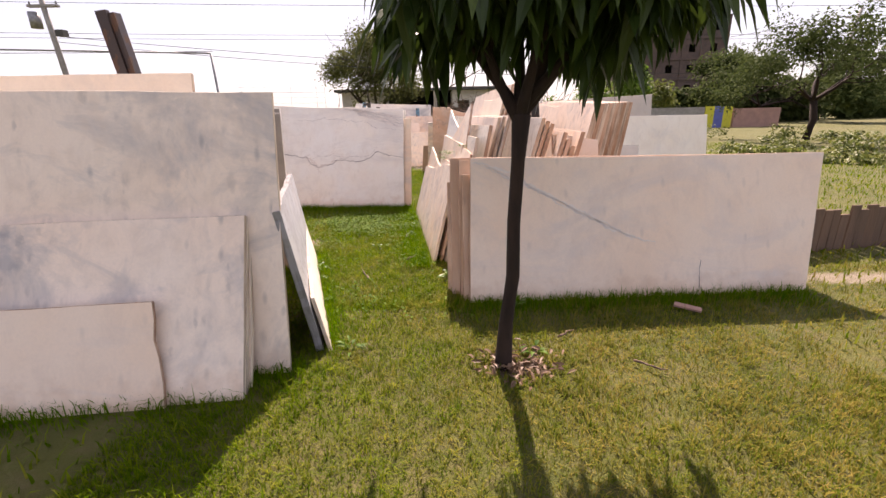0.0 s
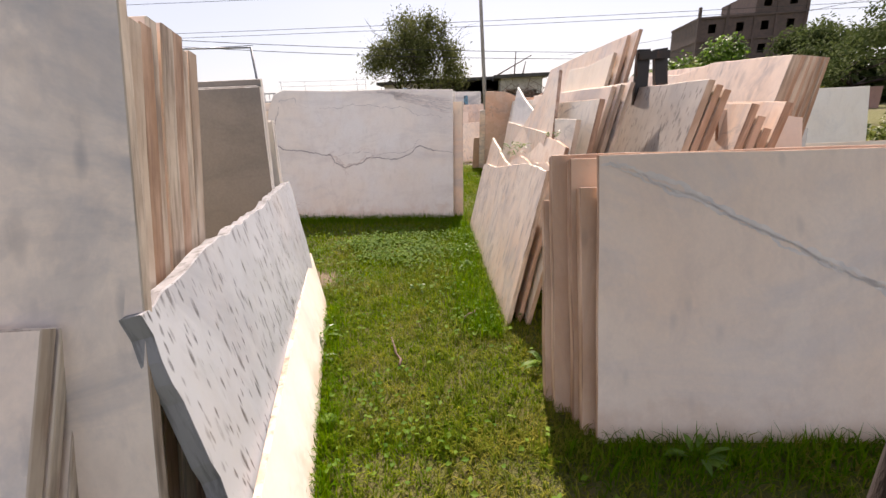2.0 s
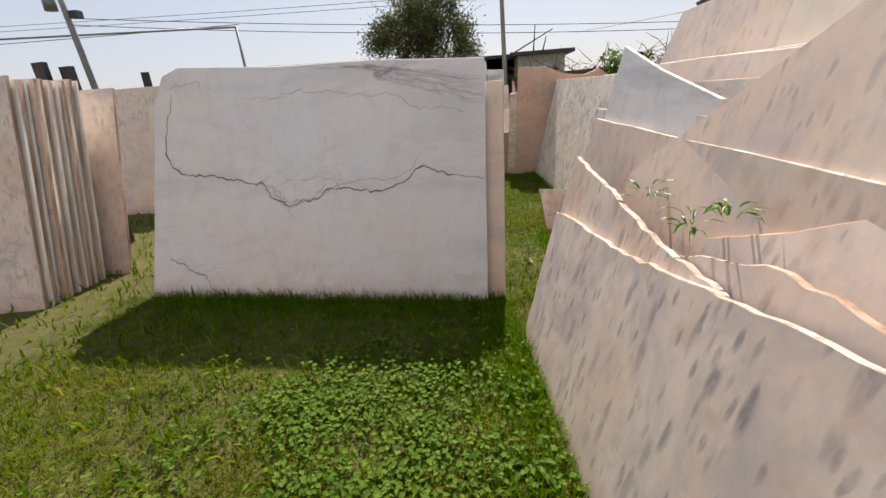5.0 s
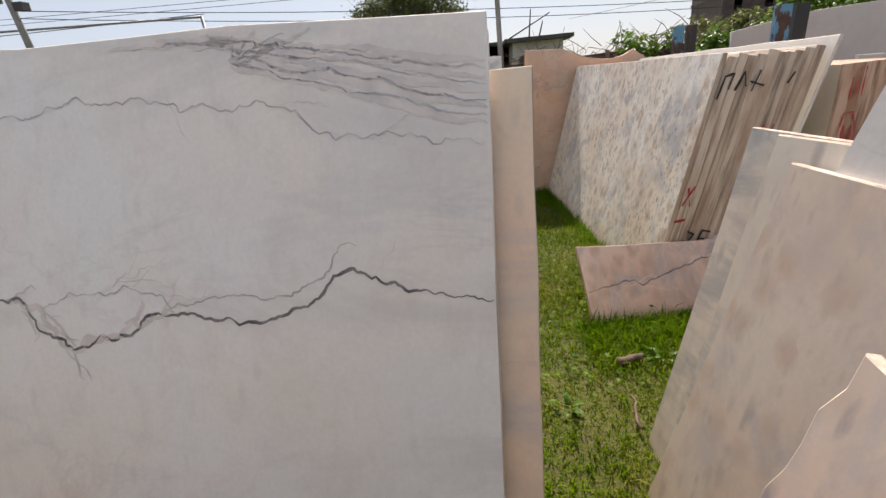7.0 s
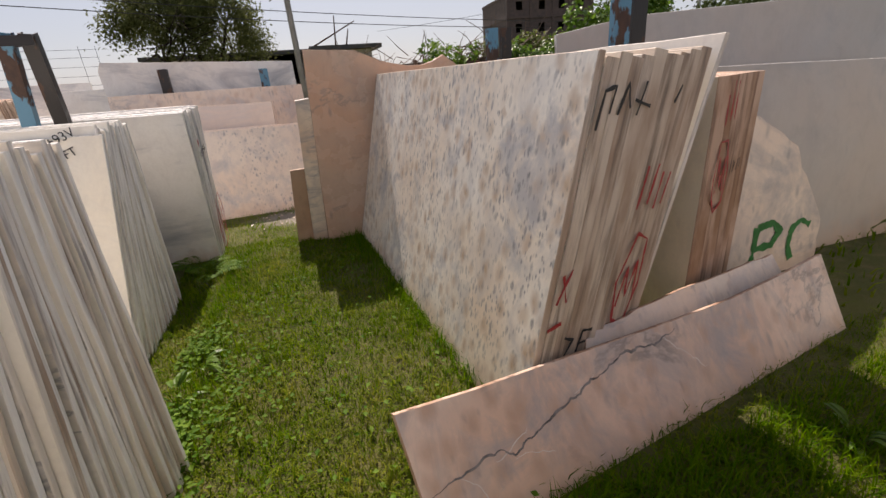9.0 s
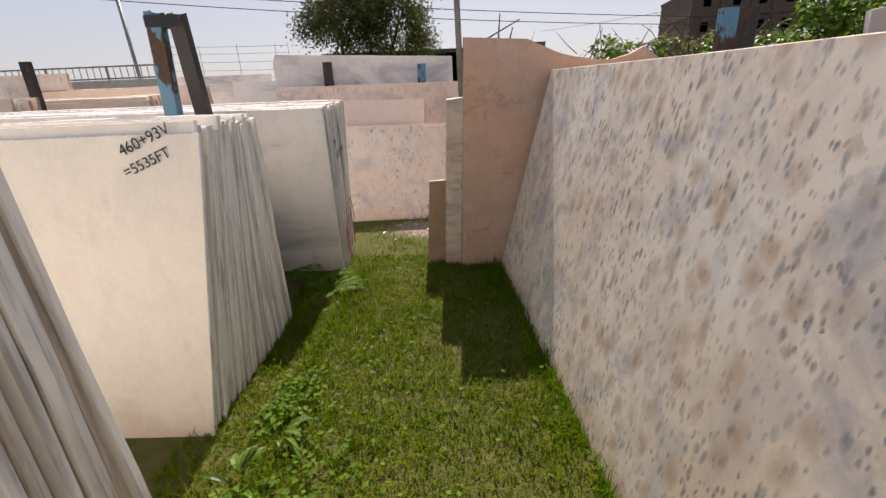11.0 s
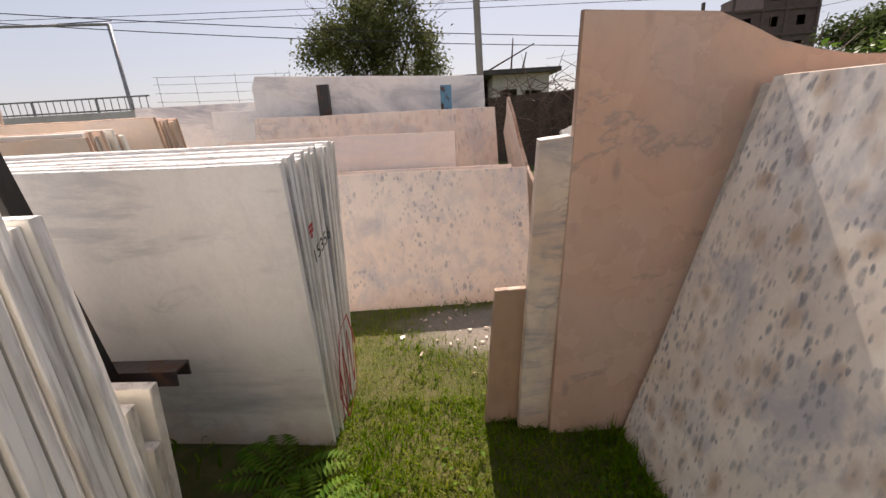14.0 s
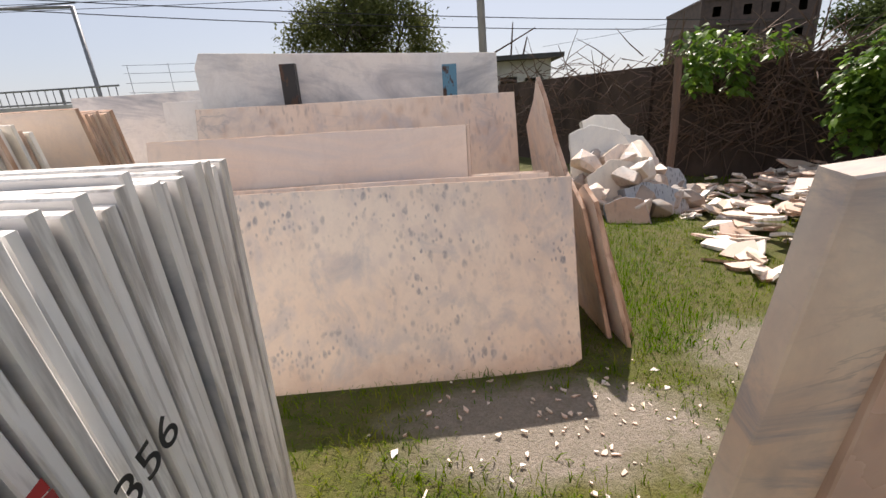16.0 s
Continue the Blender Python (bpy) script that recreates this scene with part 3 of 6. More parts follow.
stack((-6.6, 7.27), (-4.2, 7.57), 11.4, 14, 0.05, 1.84, 0.03, [PF, WH], "pinkish marble slab in a tight stack", "third stack", 0.02, 0.02, 0, 8, skew=0.08)
slab(lean_pose((-6.9, 8.2), (-4.2, 8.35), 16), rect(2.8, 1.8), 0.03, PF, "pinkish slab leaning on a stack", "third stack", seed=9)
slab(lean_pose((-8.0, 10.6), (-4.9, 10.9), 12), rect(3.1, 1.9), 0.03, PF, "pinkish slab standing beyond a stack", "far leaning slabs", seed=92)

# the big veined slab across the path
big = slab(lean_pose((-3.41, 7.78), (-0.58, 7.6), 16.5), [(0, 0), (2.82, 0), (2.815, 1.76), (2.0, 1.81), (1.2, 1.82), (0.35, 1.88), (0.2, 1.82), (0.12, 1.6)], 0.03, VW, "large white marble slab with a dark wandering vein", "slabs across the path", seed=10)
vein(big, [(0.30, 1.67), (0.22, 1.44), (0.21, 1.17), (0.34, 1.02), (0.80, 0.97), (1.09, 0.93), (1.16, 0.82), (1.27, 0.74), (1.46, 0.78), (1.59, 0.85), (1.78, 0.86), (1.96, 0.84), (2.14, 0.88), (2.35, 1.0), (2.5, 0.97), (2.808, 0.91)], 0.014, VEIN_INK, "dark grey wandering mineral vein", 1, 0.025, 12)
vein(big, [(1.0, 0.93), (1.13, 0.88), (1.2, 0.79), (1.3, 0.75), (1.42, 0.79), (1.5, 0.83), (1.7, 0.88)], 0.03, VEIN_FAINT, "soft grey shade along a vein", 51, 0.03, 5)
vein(big, [(1.16, 0.87), (1.31, 0.95), (1.48, 0.96), (1.72, 0.92), (2.08, 0.93), (2.3, 1.03), (2.38, 1.09)], 0.008, VEIN_SOFT, "grey mineral vein", 2, 0.03, 6)
vein(big, [(0.20, 0.36), (0.35, 0.26), (0.48, 0.20), (0.58, 0.05)], 0.011, VEIN_INK, "dark grey wandering mineral vein", 3, 0.03, 8)
vein(big, [(0.1, 0.08), (0.3, 0.05), (0.5, 0.06)], 0.008, VEIN_SOFT, "grey mineral vein", 31, 0.02, 4)
vein(big, [(0.24, 1.70), (0.34, 1.74), (0.52, 1.75), (0.56, 1.66)], 0.008, VEIN_SOFT, "grey mineral vein", 4, 0.02, 2)
for k in range(9):
    d = 0.018 * k
    vein(big, [(1.55 + 0.09 * k, 1.785 - 0.1 * d), (2.0, 1.765 - 0.6 * d), (2.2, 1.73 - 0.8 * d), (2.42, 1.70 - d), (2.6, 1.655 - 1.1 * d), (2.808, 1.62 - 1.25 * d)], (0.030, 0.012, 0.040, 0.008)[k % 4], (VEIN_FAINT, VEIN_SOFT)[k % 2], "band of flowing grey mineral veins", 5 + k, 0.012)
vein(big, [(0.9, 1.58), (1.4, 1.62), (1.8, 1.60), (2.12, 1.54), (2.46, 1.42), (2.79, 1.38)], 0.007, VEIN_SOFT, "grey mineral vein", 18, 0.03, 8)
slab(lean_pose((-3.41, 7.85), (-0.45, 7.66), 16.5), rect(2.95, 1.595), 0.03, (CLOUDED, EDGE_CREAM), "cream and peach marble slab behind a veined slab", "slabs across the path", seed=11)
stack((-3.3, 8.12), (-0.60, 7.97), 13, 2, 0.09, 1.70, 0.06, [WC], "tall white slab behind a veined slab", "slabs across the path", 0.02, 0.04, 0.05, 94)
stack((-3.3, 7.95), (-0.74, 7.78), 13, 3, 0.07, 1.70, 0.05, [WH, CR], "white slab in a stack behind a veined slab", "slabs across the path", 0.03, 0.08, 0.03, 93)

# ---- slabs on the other side ----
f0 = slab(lean_pose((0.26, 3.39), (3.26, 3.485), 17.5), [(0, 0), (3.0, 0), (3.22, 1.24), (1.5, 1.245), (0.04, 1.265)], 0.03, PK, "long pale pink slab with a faint grey band", "low pink stack", seed=12)
for k in range(3):
    vein(f0, [(0.05 + 0.03 * k, 1.22), (0.3, 1.15 - 0.012 * k), (0.6, 1.0 - 0.012 * k), (0.85, 0.85 - 0.012 * k), (1.15, 0.69 - 0.012 * k), (1.45 + 0.1 * k, 0.52 - 0.02 * k)], (0.03, 0.012, 0.02)[k % 3], VEIN_FAINT, "faint grey mineral band", 70 + k, 0.02)
ribbon(f0, "vein", [(2.05, 0.32), (2.03, 0.18), (2.04, 0.06)], 0.008, VEIN_INK, "thin dark crack", 10, 0.006)
for k, (du, h) in enumerate(((-0.05, 1.12), (-0.07, 1.24), (-0.14, 1.25), (-0.17, 1.02))):
    slab(lean_pose((0.26, 3.39), (3.26, 3.485), 17.5, 0.05 + 0.08 * k), [(du, 0), (2.95, 0), (3.15, h - 0.03), (du + 0.02, h)], 0.074, (STAINED, EDGE_PINK), "pink marble slab with rust-stained edge", "low pink stack", 0.004, 13 + k)


def along(off, lean, outline, thick, mats, label, group, seed, rough=0.004, base=((-0.38, 7.2), (-0.076, 4.48))):
    """A slab in the leaning row beside the path, set back by off metres."""
    (ax, ay), (bx, by) = base
    return slab(lean_pose((ax + off, ay), (bx + off, by), lean), outline, thick, mats, label, group, rough, seed)


BROKEN = "leaning broken slabs"
along(0.0, 15, [(0.05, 0), (2.73, 0), (2.65, 1.09), (2.1, 1.07), (1.5, 0.98), (0.9, 0.88), (0.1, 0.82), (0.0, 0.80)], 0.03, SP, "cream slab with grey upright flecks, broken top edge", BROKEN, 20, 0.008)
along(0.04, 14.5, [(0.02, 0), (2.4, 0), (1.4, 0.95), (0.9, 0.98), (0.59, 1.04), (0.25, 1.08), (-0.02, 1.12), (-0.05, 0.82)], 0.03, SP, "pointed broken white slab leaning in a row", BROKEN, 21, 0.008)
along(0.085, 14.5, [(0.3, 0), (2.68, 0), (2.60, 1.08), (2.3, 1.10), (1.9, 1.04), (1.5, 1.06), (0.9, 0.9)], 0.03, PF, "pink slab with a wavy broken top", BROKEN, 22, 0.01)
along(0.14, 14, [(1.2, 0), (2.72, 0), (2.74, 1.02), (2.35, 1.12), (1.4, 0.9)], 0.028, CR, "cream slab with a slanting top edge", BROKEN, 23)
along(0.18, 17, [(0.8, 0), (2.3, 0), (2.22, 1.03), (2.19, 1.20), (1.9, 1.23), (1.57, 1.24), (1.3, 1.1), (1.0, 0.98)], 0.03, PF, "pink angular broken slab in a leaning row", BROKEN, 24, 0.006)
along(0.24, 15, [(0.3, 0), (1.75, 0), (1.72, 1.22), (1.37, 1.78), (1.22, 1.72), (0.65, 1.35), (0.2, 1.05)], 0.03, PF, "tall pointed pink broken slab", BROKEN, 25, 0.006)
along(0.40, 10, [(-0.5, 0), (0.62, 0), (0.66, 1.40), (0.1, 1.53), (-0.42, 1.68), (-0.5, 1.2)], 0.025, (GREY_VEIN, EDGE_WHITE), "white triangular broken slab", BROKEN, 26, 0.005)
RB = ((0.0, 8.0), (0.26, 4.9))
ROW = "leaning row of tall slabs"
along(0.03, 9, [(-0.15, 0), (1.9, 0), (1.85, 1.30), (-0.11, 1.31)], 0.03, (WARM_VEIN, EDGE_CREAM), "buff veined slab at the end of a leaning row", ROW, 30, base=RB)
along(-0.01, 9, [(0.02, 0), (3.0, 0), (3.0, 1.36), (1.6, 1.34), (0.06, 1.31)], 0.035, (WARM_VEIN, EDGE_CREAM), "grey-veined slab in a leaning row", ROW, 31, base=RB)
along(-0.08, 10, [(0.10, 0), (2.4, 0), (2.4, 1.24), (0.20, 1.265)], 0.03, (PINK_FLECK, EDGE_CREAM), "grey-veined slab with a slanting end", ROW, 39, base=RB)
along(0.075, 11, [(0.35, 0), (2.95, 0), (2.98, 1.50), (0.35, 1.46)], 0.04, (WARM_VEIN, EDGE_PINK), "cream slab in a leaning row", ROW, 32, base=RB)
along(0.11, 14, [(0.2, 0), (2.78, 0), (2.82, 1.60), (0.12, 1.60)], 0.035, GW, "grey-clouded tall slab in a leaning row", ROW, 33, base=RB)
along(0.15, 14, [(0.0, 0), (2.82, 0), (2.87, 1.61), (0.0, 1.60)], 0.035, SP, "cream tall slab in a leaning row", ROW, 34, base=RB)
along(0.20, 14, [(0.0, 0), (2.85, 0), (2.91, 1.62), (0.0, 1.60)], 0.03, GW, "grey-clouded tall slab in a leaning row", ROW, 35, base=RB)
RD = ((0.20, 8.1), (0.48, 5.1))
along(0.05, 14, [(0.0, 0), (2.5, 0), (2.45, 2.0), (1.5, 1.98), (0.1, 1.92), (0.0, 1.6)], 0.03, PF, "very tall pinkish slab at the back of a row", ROW, 36, base=RD)
along(0.0, 14, [(1.2, 0), (2.45, 0), (2.4, 1.88), (1.8, 1.82), (1.2, 1.84)], 0.03, CR, "tall cream slab at the back of a row", ROW, 37, base=RD)
along(0.10, 14, [(0.6, 0), (2.55, 0), (2.52, 2.03), (0.6, 1.9)], 0.03, PF, "very tall pinkish slab at the back of a row", ROW, 38, base=RD)
# the racks further from the path
for k in range(3):
    slab(lean_pose((0.72 + 0.05 * k, 7.6), (0.68 + 0.055 * k, 4.58), 15), rect(3.0, 1.6 - 0.03 * k), 0.04, (MID_GREY, EDGE_CREAM) if k == 0 else PF, "flecked grey slab in a far rack", "second rack", seed=50 + k)
for k in range(4):
    slab(lean_pose((0.95 + 0.055 * k, 6.6), (0.95 + 0.06 * k, 4.5 + 0.02 * k), 14), rect(2.1, 1.44 - 0.07 * (k % 3)), 0.045, PF, "pink slab with rusty edge in a far rack", "second rack", seed=54 + k)
slab(lean_pose((1.25, 4.5), (1.85, 4.52), 10), [(0, 0), (0.55, 0), (0.5, 1.30), (0.1, 1.37), (0, 1.37)], 0.03, PK, "short brownish pink slab across a rack", "second rack", seed=58)
for k in range(10):
    slab(lean_pose((1.42 + 0.085 * k, 8.2), (1.42 + 0.085 * k, 4.95 + 0.08 * k), 12 - 0.4 * k), [(0, 0), (3.2 - 0.07 * k, 0), (3.2 - 0.07 * k, 1.72), (2.2, 1.76), (1.5, 1.70), (0, 1.78)] if k < 2 else rect(3.22 - 0.08 * k, 1.8, 0, 1.72), 0.06, (GW, PF)[k % 2], "slab with pink streaked edge in a full rack", "third rack", seed=70 + k)
slab(lean_pose((2.5, 6.5), (3.0, 6.4), 8), rect(0.5, 1.1), 0.04, (GREY_VEIN, EDGE_DARK), "small weathered grey slab behind a rack", "third rack", seed=85)
slab(lean_pose((3.05, 6.5), (3.9, 6.5), 12), rect(0.85, 0.95), 0.04, CR, "small buff slab behind a rack", "third rack", seed=86)

# ---- the flecked stack and what leans on it ----
g0 = slab(lean_pose((0.225, 12.613), (0.472, 9.498), 11.3), [(0, 0), (3.125, 0), (3.14, 1.58), (0.21, 1.59)], 0.03, (FLECKED, EDGE_CREAM), "tall white slab with grey and buff flecks", "flecked stack", seed=40)
stack((0.225, 12.613), (0.472, 9.498), 11.3, 10, 0.0675, 1.575, 0.059, [GN], "streaked cream slab in a leaning stack", "flecked stack", 0.004, 0.012, 0.034, 41, skew=0.02, recede=0.018)
slab(lean_pose((0.225, 12.613), (0.472, 9.498), 12.5, 0.73), [(0, 0), (2.90, 0), (2.98, 1.63), (0, 1.62)], 0.025, WH, "white slab at the back of a leaning stack", "flecked stack", seed=42)
p0 = slab(lean_pose((0.028, 9.119), (2.532, 9.539), 29.7), [(0, 0), (2.54, 0), (2.57, 0.45), (1.74, 0.42), (0.9, 0.455), (-0.03, 0.51)], 0.03, (STREAKED, EDGE_PINK), "low pink broken slab lying against a stack", "low broken slabs", 0.006, 60)
vein(p0, [(0.0, 0.22), (0.25, 0.24), (0.36, 0.21), (0.55, 0.28), (0.9, 0.36), (1.3, 0.40)], 0.012, VEIN_INK, "dark crack", 11, 0.02, 6, (2.4, 0.40))
slab(lean_pose((0.72, 9.34), (2.45, 9.66), 32), [(0, 0), (1.7, 0), (1.66, 0.46), (0.9, 0.47), (0.2, 0.45)], 0.03, PF, "low pink broken slab lying against a stack", "low broken slabs", 0.008, 66)
for k in range(6):
    slab(lean_pose((1.66 + 0.09 * k, 11.1), (1.66 + 0.09 * k, 9.85 + 0.04 * k), 0.5), rect(1.25 - 0.04 * k, 1.405), 0.083, (CREAM, EDGE_PINK), "pinkish slab standing upright in a marked stack", "marked stack", seed=140 + k)
green = slab(lean_pose((2.2, 10.22), (3.3, 10.22), 5), [(0, 0), (1.05, 0), (1.06, 0.35), (0.98, 0.49), (0.9, 0.62), (0.8, 0.75), (0.74, 0.9), (0.65, 0.95), (0.49, 1.05), (0.21, 1.19), (0, 1.25)], 0.03, (GREY_WHITE, EDGE_PINK), "broken white slab with green spray paint", "", 0.012, 61)
# two white slabs behind the stack, their shadow painted in as grey
slab(lean_pose((2.35, 10.42), (4.7, 10.42), 10), rect(2.3, 1.45, 0, 1.40), 0.03, SW, "large white slab standing behind broken slabs", "large white slabs", seed=62)
slab(lean_pose((1.7, 11.0), (5.4, 11.0), 10), [(0, 0), (3.7, 0), (3.7, 2.0), (0.7, 1.85), (0, 1.74)], 0.03, SW, "very large white slab standing behind a stack", "large white slabs", seed=63)
slab(lean_pose((-1.0 + 4.2, 8.6), (5.6, 8.9), 10), rect(2.4, 1.5), 0.03, WH, "large white slab standing behind broken slabs", "large white slabs", seed=64)

# ---- the dense stacks opposite ----
stack((-3.4, 8.94), (-0.95, 8.978), 12.2, 25, 0.0362, 1.46, 0.025, [WC, (WARM_VEIN, EDGE_WHITE), WH, (WARM_VEIN, EDGE_CREAM), WC], "marble slab in a dense stack, streaked edge", "fourth stack", 0.02, 0.03, 0, 61, 0.0045, 0.2, 0.02, -4.0, -0.004, 1.37)
h2 = stack((-4.0, 10.60), (-1.285, 10.645), 5.0, 33, 0.0345, 1.375, 0.027, [WC], "white marble slab in a dense stack", "fifth stack", 0.012, 0.025, 0, 62, 0.0045, 0.1, 0.18, -5, 0.0, 1.355, 0.03)
stack((-4.0, 11.86), (-1.50, 11.90), -5, 3, 0.045, 0.70, 0.04, [WH], "shorter white slab at the back of a stack", "fifth stack", 0.03, 0.12, 0, 67, 0.006, 0.2, 0.1)
i0 = stack((-4.0, 12.685), (-1.126, 12.555), -11.9, 21, 0.0252, 1.42, 0.0225, [(GREY_VEIN, EDGE_CLEAN)], "grey-clouded white slab in a tight stack tilted forward", "sixth stack", 0.012, 0.012, 0, 63, skew=0.09, lean2=-6.2, recede=0.002)
slab(lean_pose((-0.28, 12.60), (1.7, 12.72), -5), [(0.17, 0), (1.75, 0), (1.75, 1.5), (1.62, 1.62), (1.5, 1.70), (1.4, 1.65), (1.28, 1.62), (1.14, 1.625), (1.0, 1.65), (0.88, 1.68), (0.78, 1.725), (0.66, 1.775), (0.21, 1.80)], 0.035, (PEACH, EDGE_PINK), "tall polished peach slab with a scooped top edge", "", 0.002, 64)
slab(lean_pose((-0.33, 12.64), (0.9, 12.70), -6.5), [(0.08, 0), (0.9, 0), (0.9, 1.1), (0.46, 1.22), (0.38, 1.29), (0.32, 1.375), (0.24, 1.405), (0.13, 1.395)], 0.05, (BANDED, BANDED), "narrow banded marble slab with a broken top", "", 0.005, 68)
slab(lean_pose((-0.41, 12.70), (0.6, 12.76), -8), [(0.0, 0), (0.9, 0), (0.9, 0.74), (0.2, 0.775), (0.05, 0.77)], 0.03, (BROWN, EDGE_PINK), "short brown-stained slab beside a peach slab", "", 0.004, 69)

# ---- the rows at the end of the path ----
END = "rows at the end"
slab(lean_pose((-2.2, 13.97), (0.09, 14.22), 22), [(0, 0), (2.20, 0), (2.29, 0.05), (2.34, 1.12), (0.6, 1.15), (0, 1.16)], 0.03, (PINK_GREY, EDGE_PINK), "broad pink slab with blue-grey flecks", END, 0.003, 65)
stack((-2.3, 14.16), (0.0, 14.32), 20, 7, 0.06, 1.10, 0.03, [PF, CR], "pink slab in a row behind a broad slab", END, 0.06, 0.05, 0.0, 96, 0.005)
stack((-2.66, 14.61), (-0.505, 14.64), 15, 3, 0.03, 1.40, 0.025, [PK], "long plain pink slab standing behind a row", END, 0.02, 0.015, 0, 97)
stack((-2.62, 15.25), (-0.014, 15.606), 14, 3, 0.05, 1.60, 0.03, [PF], "long pink slab with grey veins near the top", END, 0.03, 0.02, 0, 98)
slab(lean_pose((-2.70, 15.865), (-0.096, 16.554), 5), [(0, 0), (2.69, 0), (2.68, 1.95), (0.0, 2.035), (-0.05, 1.92)], 0.03, GV, "long white slab with flowing grey veins", END, seed=99)
slab(lean_pose((0.34, 14.5), (0.22, 16.0), 9), [(0, 0), (1.4, 0), (1.35, 1.3), (1.0, 1.5), (0.84, 1.65), (0.72, 1.5), (0.6, 1.22), (0.47, 1.03), (0.2, 0.84)], 0.03, PF, "pointed pink slab leaning on the end of a row", END, 0.006, 100)
slab(lean_pose((0.42, 14.38), (0.32, 15.4), 10), [(0, 0), (0.7, 0), (0.7, 0.8), (0.4, 0.98), (0.25, 0.9), (0.1, 0.35)], 0.03, (PINK, EDGE_PINK), "reddish pink broken slab leaning on a row", END, 0.008, 101)
slab(lean_pose((0.48, 14.5), (0.38, 15.6), 12), [(0, 0), (0.8, 0), (0.7, 0.6), (0.4, 0.8), (0.2, 0.7)], 0.03, (BROWN, EDGE_PINK), "brown broken slab leaning on a row", END, 0.008, 102)
slab(lean_pose((-5.7, 17.8), (-3.7, 18.0), 10), rect(2.0, 1.9), 0.03, (GREY_VEIN, EDGE_WHITE), "white slab with slanting grey veins", "far leaning slabs", seed=103)
slab(lean_pose((-4.3, 17.6), (-3.1, 17.7), 8), rect(1.2, 1.75), 0.03, (GREY_VEIN, EDGE_WHITE), "white slab with slanting grey veins", "far leaning slabs", seed=104)
stack((-6.4, 15.6), (-4.45, 15.7), -10, 12, 0.06, 1.52, 0.045, [PK, WH], "pink slab in a far stack", "far stacks", 0.06, 0.05, 0, 105)
stack((-7.0, 16.7), (-4.35, 16.8), -12, 8, 0.07, 1.68, 0.05, [PK, PF], "pink slab in a far stack", "far stacks", 0.06, 0.03, 0, 106)
slab(lean_pose((-8.2, 16.2), (-6.3, 16.3), 5), rect(1.9, 1.93), 0.05, GW, "grey-clouded slab in a far stack", "far stacks", seed=107)
stack((-9.5, 14.4), (-5.6, 14.5), 8, 6, 0.06, 1.55, 0.04, [PK, WH], "pink slab in a far stack", "far stacks", 0.06, 0.03, 0, 108)

# ---- writing and paint on the slabs ----
def strokes(host, name, material, lines, width, label, seed, depth=-0.004):
    for k, pts in enumerate(lines):
        ribbon(host, name, pts, width, material, label, seed + k, 0.002, depth, False)


def letters(body, at, size, material, host, label):
    """Words in the built-in font, lying on a face."""
    cu = bpy.data.curves.new("writing", "FONT")
    cu.body, cu.size, cu.extrude = body, size, 0.0004
    cu.materials.append(material)
    ob = new("writing", cu)
    ob.parent = host
    ob.matrix_parent_inverse = Matrix()
    ob.matrix_basis = at
    return tagged(ob, label)


strokes(green, "paint_mark", INK_GREEN, [[(0.42, 0.06), (0.46, 0.38)], [(0.46, 0.38), (0.6, 0.40), (0.66, 0.33), (0.6, 0.24), (0.45, 0.23)], [(0.95, 0.33), (0.86, 0.38), (0.78, 0.33), (0.76, 0.2), (0.8, 0.1)]], 0.065, "green sprayed letters", 200)
letters("460+93V", pose(2.60, -0.006, 1.27, 90, -22, 0), 0.06, INK_BLACK, h2[0], "black handwritten size")
letters("=5535FT", pose(2.60, -0.006, 1.19, 90, -22, 0), 0.056, INK_BLACK, h2[0], "black handwritten size")


def end_face(bl, br, lean, depth, along_end, skew=0.0, recede=0.0):
    """The plane of the ends of a stack: x runs back through the stack, z up; recede: how far the ends draw back for each metre."""
    m = lean_pose(bl, br, lean)
    u, y, up, o = (m.col[k].to_3d() for k in range(4))
    L = math.hypot(br[0] - bl[0], br[1] - bl[1]) + along_end
    z = (up + u * skew).normalized()
    y = (y - u * recede).normalized()
    n = z.cross(y).normalized()
    return Matrix(((y.x, n.x, z.x, 0), (y.y, n.y, z.y, 0), (y.z, n.z, z.z, 0), (0, 0, 0, 1))), o + u * L


def mark_plate(name, frame_, kind_label):
    rot, o = frame_
    ob = thing(name, kind_label, "painted mark", "paint marks")
    ob.matrix_world = Matrix.Translation(o) @ rot
    return ob


ge = mark_plate("paint_marks", end_face((0.225, 12.613), (0.472, 9.498), 11.3, 0, 0.022, 0.014, 0.267), "red and black marks painted across slab edges")
strokes(ge, "red_mark", INK_RED, [[(0.47, 0.52), (0.43, 0.71), (0.51, 0.93), (0.60, 0.90), (0.62, 0.68), (0.57, 0.49), (0.47, 0.52)], [(0.47, 0.59), (0.50, 0.78), (0.53, 0.63), (0.57, 0.80), (0.60, 0.61)], [(0.44, 1.04), (0.45, 1.22)], [(0.51, 1.06), (0.53, 1.23)], [(0.57, 1.04), (0.58, 1.20)], [(0.62, 1.06), (0.64, 1.20)], [(0.03, 0.68), (0.09, 0.82)], [(0.09, 0.68), (0.04, 0.80)], [(0.01, 0.57), (0.09, 0.59)]], 0.02, "red spray paint", 230, -0.004)
